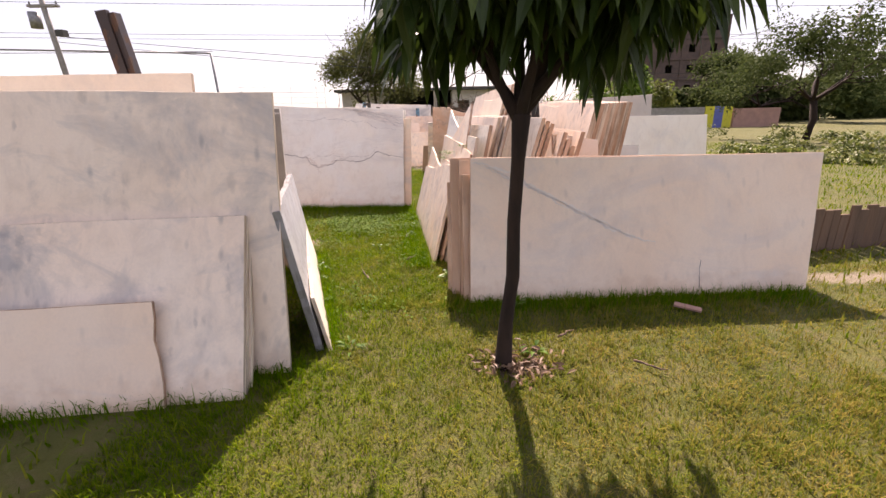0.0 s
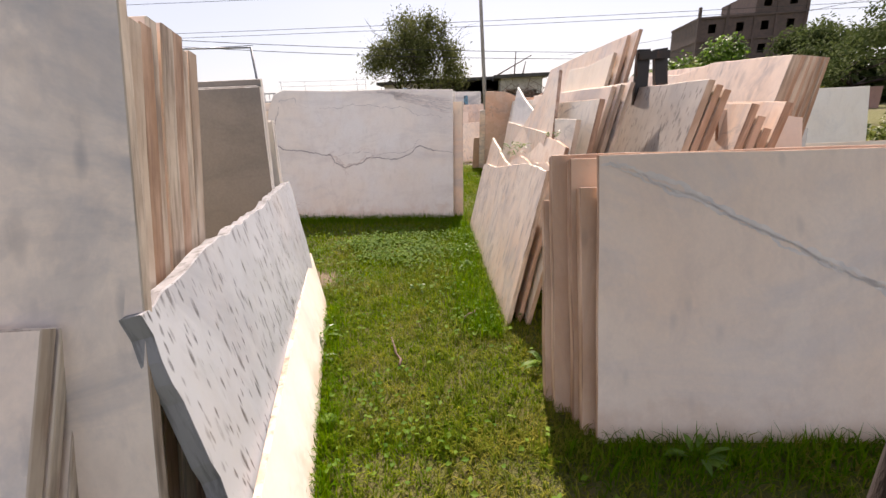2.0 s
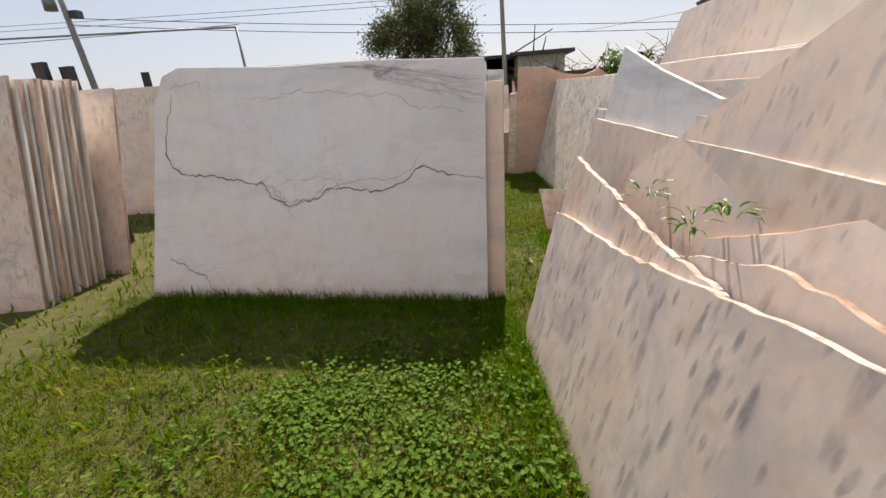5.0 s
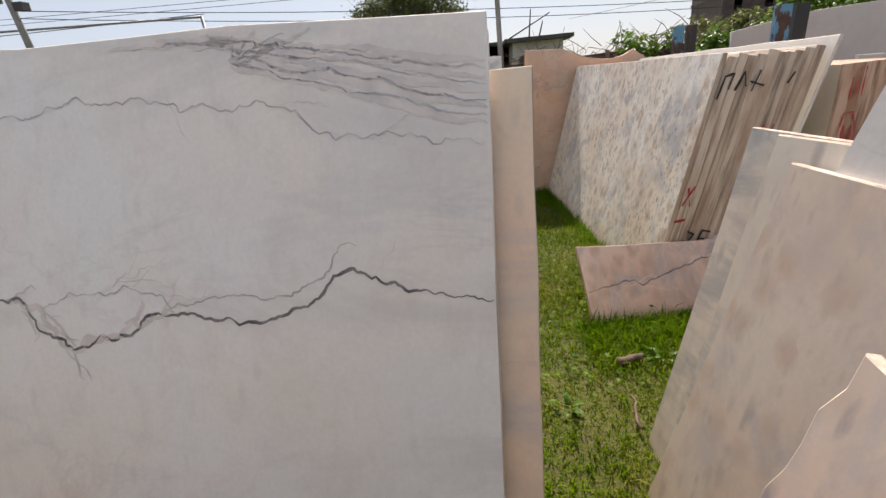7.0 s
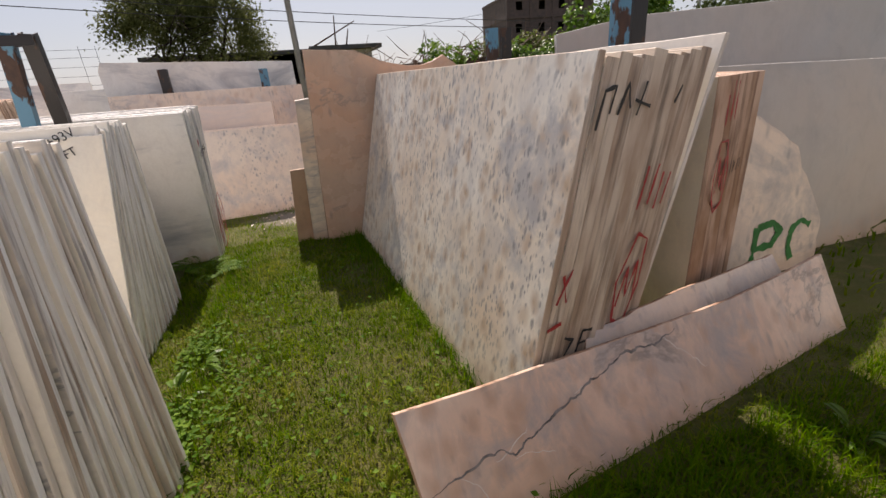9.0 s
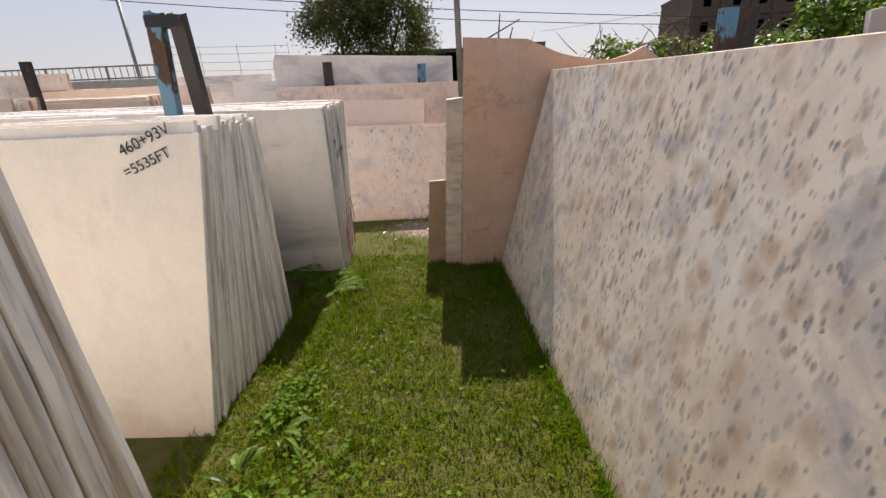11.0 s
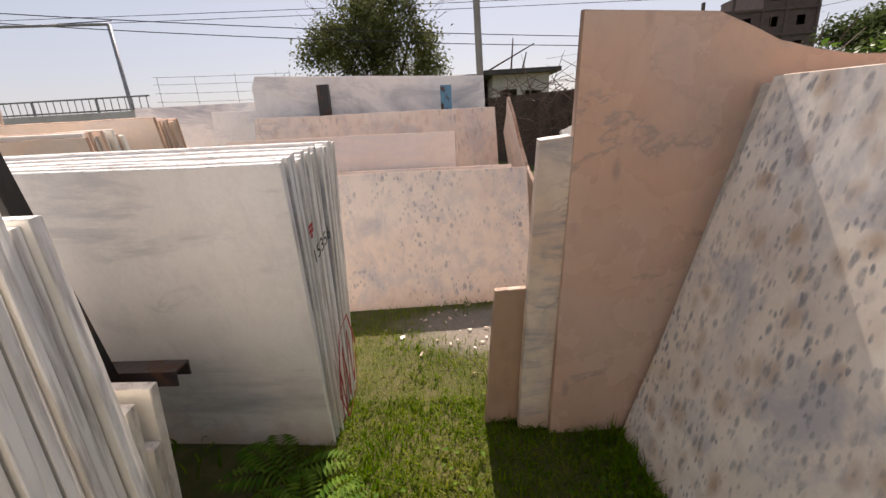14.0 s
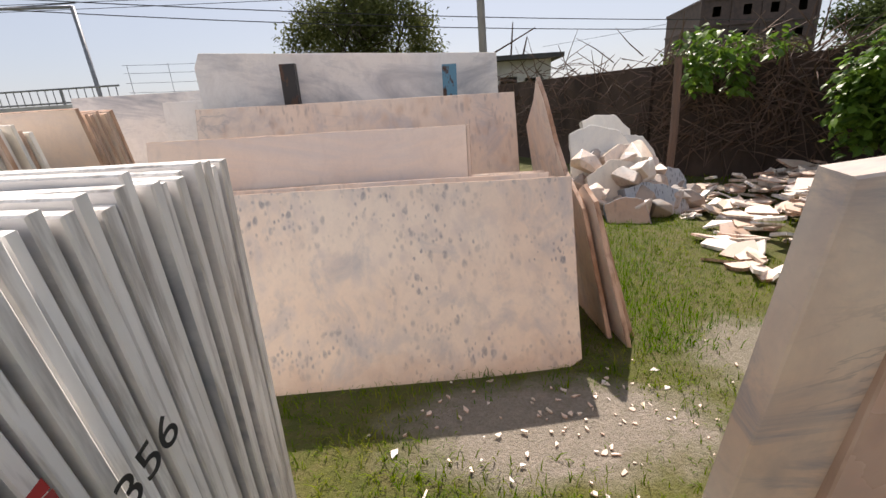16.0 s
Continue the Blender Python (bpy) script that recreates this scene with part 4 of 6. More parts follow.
strokes(ge, "black_mark", INK_BLACK, [[(0.03, 1.33), (0.04, 1.46), (0.10, 1.48), (0.09, 1.39)], [(0.14, 1.39), (0.17, 1.50), (0.21, 1.42)], [(0.26, 1.40), (0.28, 1.52)], [(0.23, 1.45), (0.34, 1.44)], [(0.51, 1.47), (0.54, 1.54)], [(0.03, 0.27), (0.09, 0.38), (0.03, 0.40)], [(0.14, 0.38), (0.20, 0.49), (0.14, 0.51)], [(0.24, 0.40), (0.26, 0.52), (0.33, 0.51)], [(0.24, 0.46), (0.30, 0.46)], [(0.54, 0.40), (0.60, 0.46)]], 0.018, "black marker strokes", 260, -0.004)
te = mark_plate("paint_marks", (pose(0, 0, 0, 0, 0, 23.5), Vector((1.70, 9.83, gz(9.95)))), "red and black marks painted across slab edges")
strokes(te, "red_mark", INK_RED, [[(0.12, 1.18), (0.12, 1.36)], [(0.17, 1.18), (0.17, 1.36)], [(0.06, 1.16), (0.06, 1.30)], [(0.02, 0.9), (0.05, 1.08), (0.14, 1.08), (0.2, 0.92), (0.17, 0.76), (0.08, 0.72), (0.03, 0.8), (0.02, 0.9)], [(0.06, 0.82), (0.07, 1.0), (0.11, 0.85), (0.15, 1.0), (0.15, 0.82)]], 0.02, "red spray paint", 290, -0.004)
strokes(te, "black_mark", INK_BLACK, [[(0.24, 0.90), (0.24, 0.96)], [(0.27, 0.90), (0.29, 0.94), (0.27, 0.96)], [(0.32, 0.90), (0.34, 0.96)], [(0.37, 0.91), (0.36, 0.96)]], 0.012, "black marker strokes", 300, -0.004)
ie = mark_plate("paint_marks", end_face((-4.0, 12.685), (-1.126, 12.555), -9.5, 0, 0.03, 0.065), "red and black marks painted across slab edges")
letters("15356", pose(-0.02, -0.012, 1.01, 90, -8, 0), 0.08, INK_BLACK, ie, "black handwritten number")
strokes(ie, "red_mark", INK_RED, [[(0.05, 0.12), (0.07, 0.44), (0.11, 0.14), (0.14, 0.50), (0.18, 0.16), (0.22, 0.53), (0.26, 0.18), (0.30, 0.48)], [(0.04, 0.30), (0.12, 0.58), (0.25, 0.60), (0.33, 0.38), (0.28, 0.12), (0.12, 0.08), (0.04, 0.30)]], 0.02, "red spray paint", 310, -0.012)
strokes(ie, "red_seal", INK_RED, [[(-0.03, 1.165), (0.01, 1.165)], [(-0.03, 1.145), (0.012, 1.145)], [(-0.02, 1.125), (0.0, 1.125)]], 0.026, "round red paint daub", 320, -0.012)

# ---- steel racks ----
def channel(bm, a, b, w, d, t=0.008, face=(0, -1, 0)):
    """A rolled C channel from a to b, its web towards face."""
    a, b = Vector(a), Vector(b)
    z = (b - a).normalized()
    y = Vector(face)
    y = (y - z * y.dot(z)).normalized()
    x = y.cross(z)
    L = (b - a).length
    m = Matrix(((x.x, y.x, z.x, a.x), (x.y, y.y, z.y, a.y), (x.z, y.z, z.z, a.z), (0, 0, 0, 1)))
    prof = ((-w / 2, 0), (w / 2, 0), (w / 2, -d), (w / 2 - t, -d), (w / 2 - t, -t), (-w / 2 + t, -t), (-w / 2 + t, -d), (-w / 2, -d))
    lo = [bm.verts.new(m @ Vector((px, py, 0))) for px, py in prof]
    hi = [bm.verts.new(m @ Vector((px, py, L))) for px, py in prof]
    bm.faces.new(lo)
    bm.faces.new(hi[::-1])
    for i in range(8):
        bm.faces.new((lo[i], hi[i], hi[(i + 1) % 8], lo[(i + 1) % 8]))
    bmesh.ops.recalc_face_normals(bm, faces=bm.faces)


def rack(label, legs, bars=(), w=0.10, d=0.06):
    """A slab rack: channel legs and flat bars. legs: (foot, head, material, facing)."""
    ob = thing("slab_rack", label, "steel rack", "steel racks", Matrix.Translation(legs[0][0]))
    o = Vector(legs[0][0])
    for a, b, mat, face in legs:
        bm = bmesh.new()
        channel(bm, Vector(a) - o, Vector(b) - o, w, d, face=face)
        part("leg", bm, mat, ob)
    for a, b, mat in bars:
        bm = bmesh.new()
        channel(bm, Vector(a) - o, Vector(b) - o, w, d, face=(0, 0, 1))
        part("crossbar", bm, mat, ob)
    return ob


rack("brown rusty steel rack post behind a stack", [((-2.44, 4.08, -0.06), (-2.74, 4.0, 2.38), RUST_STEEL, (0, -1, 0)), ((-2.34, 4.16, -0.06), (-2.64, 4.06, 2.37), RUST_STEEL, (1, 0, 0))], w=0.09, d=0.05)
rack("black steel rack between leaning rows", [((1.10, 5.70, -0.07), (1.13, 5.80, 1.74), BLACK_STEEL, (0, -1, 0)), ((1.42, 5.74, -0.07), (1.27, 5.82, 1.74), BLACK_STEEL, (0, -1, 0))], [((1.08, 5.81, 1.72), (1.32, 5.81, 1.72), BLACK_STEEL)], 0.10)
rack("chipped blue and black steel rack between stacks", [((-2.15, 12.2, -0.12), (-1.81, 11.80, 1.80), BLUE_STEEL, (0, -1, 0)), ((-1.86, 12.32, -0.12), (-1.70, 11.83, 1.79), BLACK_STEEL, (0, -1, 0))], [((-2.3, 12.26, 0.52), (-1.55, 12.26, 0.52), RUST_STEEL), ((-1.84, 11.80, 1.78), (-1.66, 11.83, 1.78), BLACK_STEEL)], 0.085)
for bx, by, h in ((1.62, 12.2, 1.74), (1.74, 10.6, 1.72)):
    rack("blue steel rack behind a leaning stack", [((bx, by, -0.11), (bx - 0.02, by, h), BLUE_STEEL, (0, -1, 0)), ((bx + 0.14, by + 0.04, -0.11), (bx + 0.13, by + 0.04, h), BLACK_STEEL, (0, -1, 0))], (), 0.10)
rack("dark steel rack in front of a long slab", [((-1.98, 15.93, -0.13), (-1.98, 15.97, 1.74), BLACK_STEEL, (0, -1, 0)), ((-0.62, 16.24, -0.13), (-0.62, 16.28, 1.68), BLUE_STEEL, (0, -1, 0))], (), 0.13)
rack("dark steel posts of a far rack", [((-5.8, 15.2, -0.13), (-5.78, 15.2, 1.86), BLACK_STEEL, (0, -1, 0)), ((-7.0, 13.0, -0.13), (-7.0, 13.0, 2.1), BLACK_STEEL, (0, -1, 0))], (), 0.13)
rack("dark steel posts of a far rack", [((-5.15, 9.2, -0.1), (-5.2, 9.2, 1.95), BLACK_STEEL, (0, -1, 0)), ((-4.95, 9.3, -0.1), (-5.0, 9.3, 1.9), BLACK_STEEL, (0, -1, 0))], (), 0.13)

# ---- vegetation ----
def blades_mesh(name, xy, length, width, lean, rnd, material, ground_z=None):
    """Many blades in one mesh: each a short bent strip of three triangles."""
    n = len(xy)
    z0 = np.array([gz(v) for v in xy[:, 1]]) - 0.004 if ground_z is None else ground_z
    a = rnd.uniform(0, math.tau, n)
    L = length * rnd.uniform(0.5, 1.3, n)
    W = width * rnd.uniform(0.6, 1.3, n)
    t = lean * rnd.uniform(0.2, 1.4, n)
    d = np.stack([np.cos(a), np.sin(a)], 1)
    s_ = np.stack([-np.sin(a), np.cos(a)], 1) * W[:, None] / 2
    v = np.zeros((n, 5, 3))
    mid = xy + d * (L * 0.5 * np.sin(t * 0.6))[:, None]
    tip = xy + d * (L * np.sin(t))[:, None]
    v[:, 0, :2], v[:, 1, :2] = xy - s_, xy + s_
    v[:, 2, :2], v[:, 3, :2] = mid - s_ * 0.8, mid + s_ * 0.8
    v[:, 4, :2] = tip
    v[:, 0, 2] = v[:, 1, 2] = z0
    v[:, 2, 2] = v[:, 3, 2] = z0 + L * 0.55 * np.cos(t * 0.6)
    v[:, 4, 2] = z0 + L * 0.95 * np.cos(t * 0.85)
    base = (np.arange(n) * 5)[:, None]
    quads = (base + np.array([0, 1, 3, 2])).tolist()
    tris = (base + np.array([2, 3, 4])).tolist()
    me = bpy.data.meshes.new(name)
    me.from_pydata(v.reshape(-1, 3).tolist(), [], quads + tris)
    me.materials.append(material)
    return me


def scatter(rnd, n, x0, x1, y0, y1):
    return np.stack([rnd.uniform(x0, x1, n), rnd.uniform(y0, y1, n)], 1)


def patchy(rnd, xy, scale, keep):
    """Keeps more points where a slow noise is high."""
    k = np.array([noise.noise((x * scale, y * scale, 3.7)) for x, y in xy])
    return xy[rnd.uniform(-0.5, 0.5, len(xy)) < k + keep]


def turf():
    rnd = np.random.RandomState(5)
    near = np.concatenate([
        scatter(rnd, 62000, -1.7, 2.6, 0.7, 3.5), scatter(rnd, 76000, -1.7, 0.5, 3.3, 7.9), scatter(rnd, 16000, 2.4, 4.6, 1.0, 4.6), scatter(rnd, 22000, -3.6, -1.7, 5.0, 7.8),
        scatter(rnd, 62000, -1.4, 0.75, 7.9, 12.9), scatter(rnd, 16000, 0.6, 2.9, 7.9, 9.6), scatter(rnd, 34000, -2.2, 2.2, 12.6, 17.5)])
    near = patchy(rnd, near, 1.6, 0.55)
    for cx, cy, rx, ry, _ in BARE:
        d = np.hypot((near[:, 0] - cx) / rx, (near[:, 1] - cy) / ry)
        near = near[rnd.uniform(0.6, 1.15, len(near)) < d + 0.12]
    ob = new("grass", blades_mesh("grass", near, 0.048, 0.0055, 1.15, rnd, GRASS))
    tagged(ob, "short sunlit turf, green with dry yellow tips", "grass", kind="stuff")
    tufts = near[rnd.uniform(0, 1, len(near)) < 0.06]
    tufts = patchy(rnd, np.repeat(tufts, 4, axis=0) + rnd.normal(0, 0.012, (len(tufts) * 4, 2)), 3.1, 0.1)
    ob = new("grass", blades_mesh("grass", tufts, 0.085, 0.006, 1.25, rnd, GRASS))
    tagged(ob, "scattered longer tufts in the turf", "grass", kind="stuff")

    def fringe(n, a, b, wide):
        """Points beside the line a-b, thinning away from it on its left."""
        f, d = rnd.uniform(0, 1, n), np.abs(rnd.normal(0, abs(wide), n)) * (1 if wide > 0 else -1)
        ux, uy = b[0] - a[0], b[1] - a[1]
        L = math.hypot(ux, uy)
        return np.stack([a[0] + f * ux - d * uy / L, a[1] + f * uy + d * ux / L], 1)

    long_ = np.concatenate([fringe(5200, (2.6, 9.3), (-0.1, 9.1), 0.35), fringe(3000, (-0.4, 7.62), (-3.4, 7.8), 0.16), fringe(3400, (-0.09, 4.3), (-0.4, 7.3), 0.14), fringe(2600, (3.2, 3.46), (0.1, 3.36), 0.14),
                            fringe(2400, (0.4, 14.3), (0.4, 17.2), -0.4), fringe(1500, (-1.0, 12.6), (-1.05, 8.9), 0.10), fringe(1700, (-0.9, 2.5), (-2.6, 2.0), 0.14), fringe(1200, (0.55, 9.8), (0.2, 12.7), 0.10), fringe(900, (-1.4, 4.8), (-0.75, 2.6), 0.06)])
    ob = new("grass", blades_mesh("grass", patchy(rnd, long_, 2.2, 0.35), 0.11, 0.006, 0.9, rnd, LUSH))
    tagged(ob, "longer lush grass along the slabs", "grass", kind="stuff")
    far = np.concatenate([scatter(rnd, 16000, -8, -1.6, 0.5, 20), scatter(rnd, 22000, 2.5, 14, 1.5, 22)])
    ob = new("grass", blades_mesh("grass", far, 0.10, 0.016, 0.9, rnd, GRASS))
    tagged(ob, "rough grass beyond the slabs", "grass", kind="stuff")


def leaf_mesh(name, p, d, up, length, width, fold, material, rows=3, curl=0.3):
    """Leaves in one mesh: pointed ovals, folded along the middle and curling down. p, d, up: arrays of places, directions, normals."""
    n = len(p)
    d = d / np.linalg.norm(d, axis=1, keepdims=True)
    side = np.cross(d, up)
    side /= np.linalg.norm(side, axis=1, keepdims=True) + 1e-9
    nor = np.cross(side, d)
    prof = {2: [0.0, 1.0, 0.0], 3: [0.0, 0.85, 1.0, 0.0], 4: [0.0, 0.75, 1.0, 0.7, 0.0]}[rows]
    k = len(prof)
    verts, faces = [], []
    ring = []
    for i, w in enumerate(prof):
        f = i / (k - 1)
        c = p + d * (length * f)[:, None] - np.array([0, 0, 1.0]) * (curl * length * f * f)[:, None]
        if w == 0:
            ring.append((len(verts),))
            verts.append(c)
        else:
            ring.append((len(verts), len(verts) + 1, len(verts) + 2))
            lift = nor * (fold * width * w)[:, None]
            verts += [c - side * (width * w / 2)[:, None] + lift, c, c + side * (width * w / 2)[:, None] + lift]
    V = np.stack(verts, 1)
    m = V.shape[1]
    base = np.arange(n)[:, None] * m
    out = []
    for a, b in zip(ring, ring[1:]):
        if len(a) == 1:
            out += [(a[0], b[1], b[0]), (a[0], b[2], b[1])]
        elif len(b) == 1:
            out += [(a[0], a[1], b[0]), (a[1], a[2], b[0])]
        else:
            out += [(a[0], a[1], b[1], b[0]), (a[1], a[2], b[2], b[1])]
    F = []
    for f in out:
        F += (base + np.array(f)).tolist()
    me = bpy.data.meshes.new(name)
    me.from_pydata(V.reshape(-1, 3).tolist(), [], F)
    me.materials.append(material)
    return me


def flat_dirs(rnd, n, drop=0.0, spread=0.3):
    a = rnd.uniform(0, math.tau, n)
    return np.stack([np.cos(a), np.sin(a), drop + rnd.uniform(-spread, spread, n)], 1)


def clover():
    rnd = np.random.RandomState(9)
    xy = np.concatenate([patchy(rnd, np.stack([rnd.normal(-1.1, 0.5, 6400), rnd.normal(6.25, 0.42, 6400)], 1), 2.4, 0.0), patchy(rnd, np.stack([-1.08 + np.abs(rnd.normal(0, 0.19, 4200)), rnd.uniform(8.9, 11.1, 4200)], 1), 2.6, 0.0), patchy(rnd, scatter(rnd, 1100, -1.2, 0.4, 8.4, 12.5), 2.4, -0.22), patchy(rnd, scatter(rnd, 1200, -1.6, 0.4, 3.0, 5.4), 2.0, -0.15)])
    n = len(xy)
    p = np.stack([xy[:, 0], xy[:, 1], np.array([gz(v) for v in xy[:, 1]]) + rnd.uniform(0.03, 0.075, n)], 1)
    up = np.stack([rnd.normal(0, 0.35, n), rnd.normal(0, 0.35, n), np.ones(n)], 1)
    ob = new("clover", leaf_mesh("clover", p, flat_dirs(rnd, n, 0, 0.2), up, rnd.uniform(0.02, 0.04, n), rnd.uniform(0.018, 0.03, n), 0.1, CLOVER, 2, 0.1))
    tagged(ob, "patches of small round weed leaves in the turf", "weeds", kind="stuff")


def weed(x, y, h, n, seed, wide=0.03, z=None):
    """A tuft of narrow arching leaves on a short stem."""
    rnd = np.random.RandomState(seed)
    z = gz(y) if z is None else z
    a = rnd.uniform(0, math.tau, n)
    p = np.stack([x + 0.03 * np.cos(a), y + 0.03 * np.sin(a), z + h * rnd.uniform(0.0, 0.5, n)], 1)
    d = np.stack([np.cos(a), np.sin(a), rnd.uniform(0.4, 1.4, n)], 1)
    ob = new("weed", leaf_mesh("weed", p, d, np.tile([0, 0, 1.0], (n, 1)) + rnd.normal(0, 0.1, (n, 3)), h * rnd.uniform(0.6, 1.1, n), wide * rnd.uniform(0.6, 1.2, n), 0.2, BUSH_LEAF, 4, 0.5))
    tagged(ob, "low green weed growing in the turf beside slabs", "weed", "weeds", "stuff")


def fern(x, y, L, n, seed):
    rnd = np.random.RandomState(seed)
    P, D, W = [], [], []
    for k in range(n):
        a = rnd.uniform(0, math.tau)
        for i in range(14):
            f = i / 14
            r = L * f
            c = np.array([x + r * math.cos(a), y + r * math.sin(a), gz(y) + 0.02 + L * (0.7 * f - 0.6 * f * f)])
            for sgn in (-1, 1):
                P.append(c)
                D.append([-sgn * math.sin(a) + 0.4 * math.cos(a), sgn * math.cos(a) + 0.4 * math.sin(a), 0.05])
                W.append(0.3 * L * math.sin(math.pi * (0.12 + 0.85 * f)))
    P, D, W = np.array(P), np.array(D), np.array(W)
    ob = new("fern", leaf_mesh("fern", P, D, np.tile([0, 0, 1.0], (len(P), 1)), W, W * 0.22 + 0.002, 0.1, CLOVER, 2, 0.2))
    tagged(ob, "small fern with feathery fronds beside a stack", "fern", "ferns", "thing")


def limb(bm, a, d, L, r, depth, rnd, tips, bend=0.35, split=3, up=0.15, sides=7):
    """A branch and its sub-branches; collects the twig ends."""
    pts, rad = [Vector(a)], [r]
    d = Vector(d).normalized()
    k = 4
    for i in range(k):
        d = (d + Vector((rnd.uniform(-1, 1), rnd.uniform(-1, 1), rnd.uniform(-1, 1))) * bend * 0.4 + Vector((0, 0, up * 0.3))).normalized()
        pts.append(pts[-1] + d * L / k)
        rad.append(r * (1 - 0.5 * (i + 1) / k))
    tube(bm, pts, rad, sides)
    for p in pts[2:]:
        tips.append((p.copy(), d.copy(), depth))
    if depth > 0:
        for i in range(split):
            axis = d.orthogonal().normalized()
            axis.rotate(Matrix.Rotation(rnd.uniform(0, math.tau), 3, d))
            nd = (d + axis * rnd.uniform(0.5, 1.1)).normalized()
            limb(bm, pts[-1 - (i % 2)], nd, L * rnd.uniform(0.55, 0.8), rad[-1] * 0.8, depth - 1, rnd, tips, bend, split, up, max(4, sides - 2))


def mango_tree():
    rnd = random.Random(21)
    nr = np.random.RandomState(21)
    o = Vector((0.395, 2.40, gz(2.40)))
    ob = thing("tree", "young tree with a dark slim trunk and long drooping leaves", "tree", at=Matrix.Translation(o))
    bm = bmesh.new()
    tips = []
    trunk = [(0, 0, -0.05), (0.0, 0.0, 0.02), (0.01, 0.0, 0.3), (0.045, 0.0, 0.62), (0.04, -0.005, 0.95), (0.055, 0.0, 1.3), (0.065, 0.0, 1.55)]
    tube(bm, trunk, [0.08, 0.056, 0.044, 0.041, 0.038, 0.038, 0.052], 12)
    for k, (dx, dy, dz) in enumerate(((-0.5, 0.1, 1), (0.5, 0.05, 1), (0.1, -0.3, 1.1), (-0.1, 0.5, 1), (0.95, 0.3, 0.75), (-0.55, 0.4, 0.85), (0.9, -0.1, 0.85), (0.3, 0.5, 0.9))):
        limb(bm, (0.06, 0.0, 1.50 + 0.012 * k), (dx, dy, dz), 0.52 if abs(dx) < 0.6 else 0.66, 0.036, 2, rnd, tips, 0.3, 4, 0.1)
    part("trunk", bm, BARK, ob, smooth=True)
    pts = [(p, d) for p, d, k in tips if k <= 1]
    P, D, L = [], [], []
    for p, d in pts:
        for i in range(4 if p.z > 1.75 else 3):
            a = nr.uniform(0, math.tau)
            P.append(np.array(p) + nr.normal(0, 0.03, 3))
            D.append([math.cos(a) * 0.7 + d.x * 0.4, math.sin(a) * 0.7 + d.y * 0.4, nr.uniform(-1.5, 0.0)])
            L.append(nr.uniform(0.14, 0.27))
    P, D, L = np.array(P), np.array(D), np.array(L)
    keep = (P[:, 2] > 1.62 + nr.uniform(0, 0.5, len(P)) + 0.10 * np.sin(7 * P[:, 0] + 1.0)) & (P[:, 0] > -1.0)
    P, D, L = P[keep], D[keep], L[keep]
    up = np.tile([0, 0, 1.0], (len(P), 1)) + nr.normal(0, 0.25, (len(P), 3))
    crown = new("crown", leaf_mesh("crown", P, D, up, L * 1.1, L * 0.30, 0.12, MANGO, 4, 0.55))
    crown.parent = ob
    tagged(crown, "long dark green drooping leaves")
    tagged(crown, kind="stuff")


def far_tree(x, y, z0, trunk_h, spread, height, n, leaf, material, seed, label, squash=0.7, split=3, name="tree", depth=3, lobes=0):
    """A tree seen from afar: trunk, limbs and a loose crown with gaps."""
    rnd = random.Random(seed)
    nr = np.random.RandomState(seed)
    ob = thing(name, label, "tree", "", Matrix.Translation((x, y, z0)))
    bm = bmesh.new()
    tips = []
    tube(bm, [(0, 0, -0.2), (0.05 * spread, 0, trunk_h * 0.5), (0, 0, trunk_h)], [0.035 * height, 0.028 * height, 0.024 * height], 9)
    for k in range(6):
        a = k * math.tau / 6 + rnd.uniform(-0.3, 0.3)
        limb(bm, (0, 0, trunk_h * 0.95), (math.cos(a) * spread / height * 1.5, math.sin(a) * spread / height * 1.5, rnd.uniform(0.6, 1.1)), (height - trunk_h) * 0.48, 0.016 * height, depth, rnd, tips, 0.5, split, 0.05, 6)
    part("trunk", bm, BARK, ob, smooth=True)
    pts = np.array([p[:] for p, d, k in tips if k <= depth - 1])
    lo, hi = pts[:, 2].min(), pts[:, 2].max()
    pts[:, 2] = trunk_h * 0.8 + (pts[:, 2] - lo) / (hi - lo) * (height - trunk_h * 0.8)
    r = np.abs(pts[:, :2]).max()
    pts[:, :2] *= spread / r
    pick = pts[nr.randint(0, len(pts), n)] + nr.normal(0, 1, (n, 3)) * np.array([0.05, 0.05, 0.045]) * spread
    if lobes:
        # a rounded crown: clumps of leaves spread over a dome, with gaps between
        v = nr.normal(0, 1, (lobes, 3))
        v[:, 2] = np.abs(v[:, 2]) * 1.1 - 0.25
        v /= np.linalg.norm(v, axis=1, keepdims=True)
        mid = v * nr.uniform(0.55, 0.9, lobes)[:, None] * np.array([spread * 0.74, spread * 0.74, (height - trunk_h) * 0.56]) + np.array([0, 0, trunk_h + (height - trunk_h) * 0.36])
        m_ = int(n * 0.75)
        pick[:m_] = mid[nr.randint(0, lobes, m_)] + nr.normal(0, 0.07, (m_, 3)) * spread
        pick[m_:, :2] *= 0.66
    up = nr.normal(0, 0.6, (n, 3)) + np.array([0, 0, 1.0])
    crown = new("crown", leaf_mesh("crown", pick, flat_dirs(nr, n, -0.2, 0.6), up, leaf * nr.uniform(0.6, 1.4, n), leaf * 0.55 * nr.uniform(0.7, 1.3, n), 0.15, material, 2, 0.3))
    crown.parent = ob
    tagged(crown, "loose leafy crown", kind="stuff")
    return ob


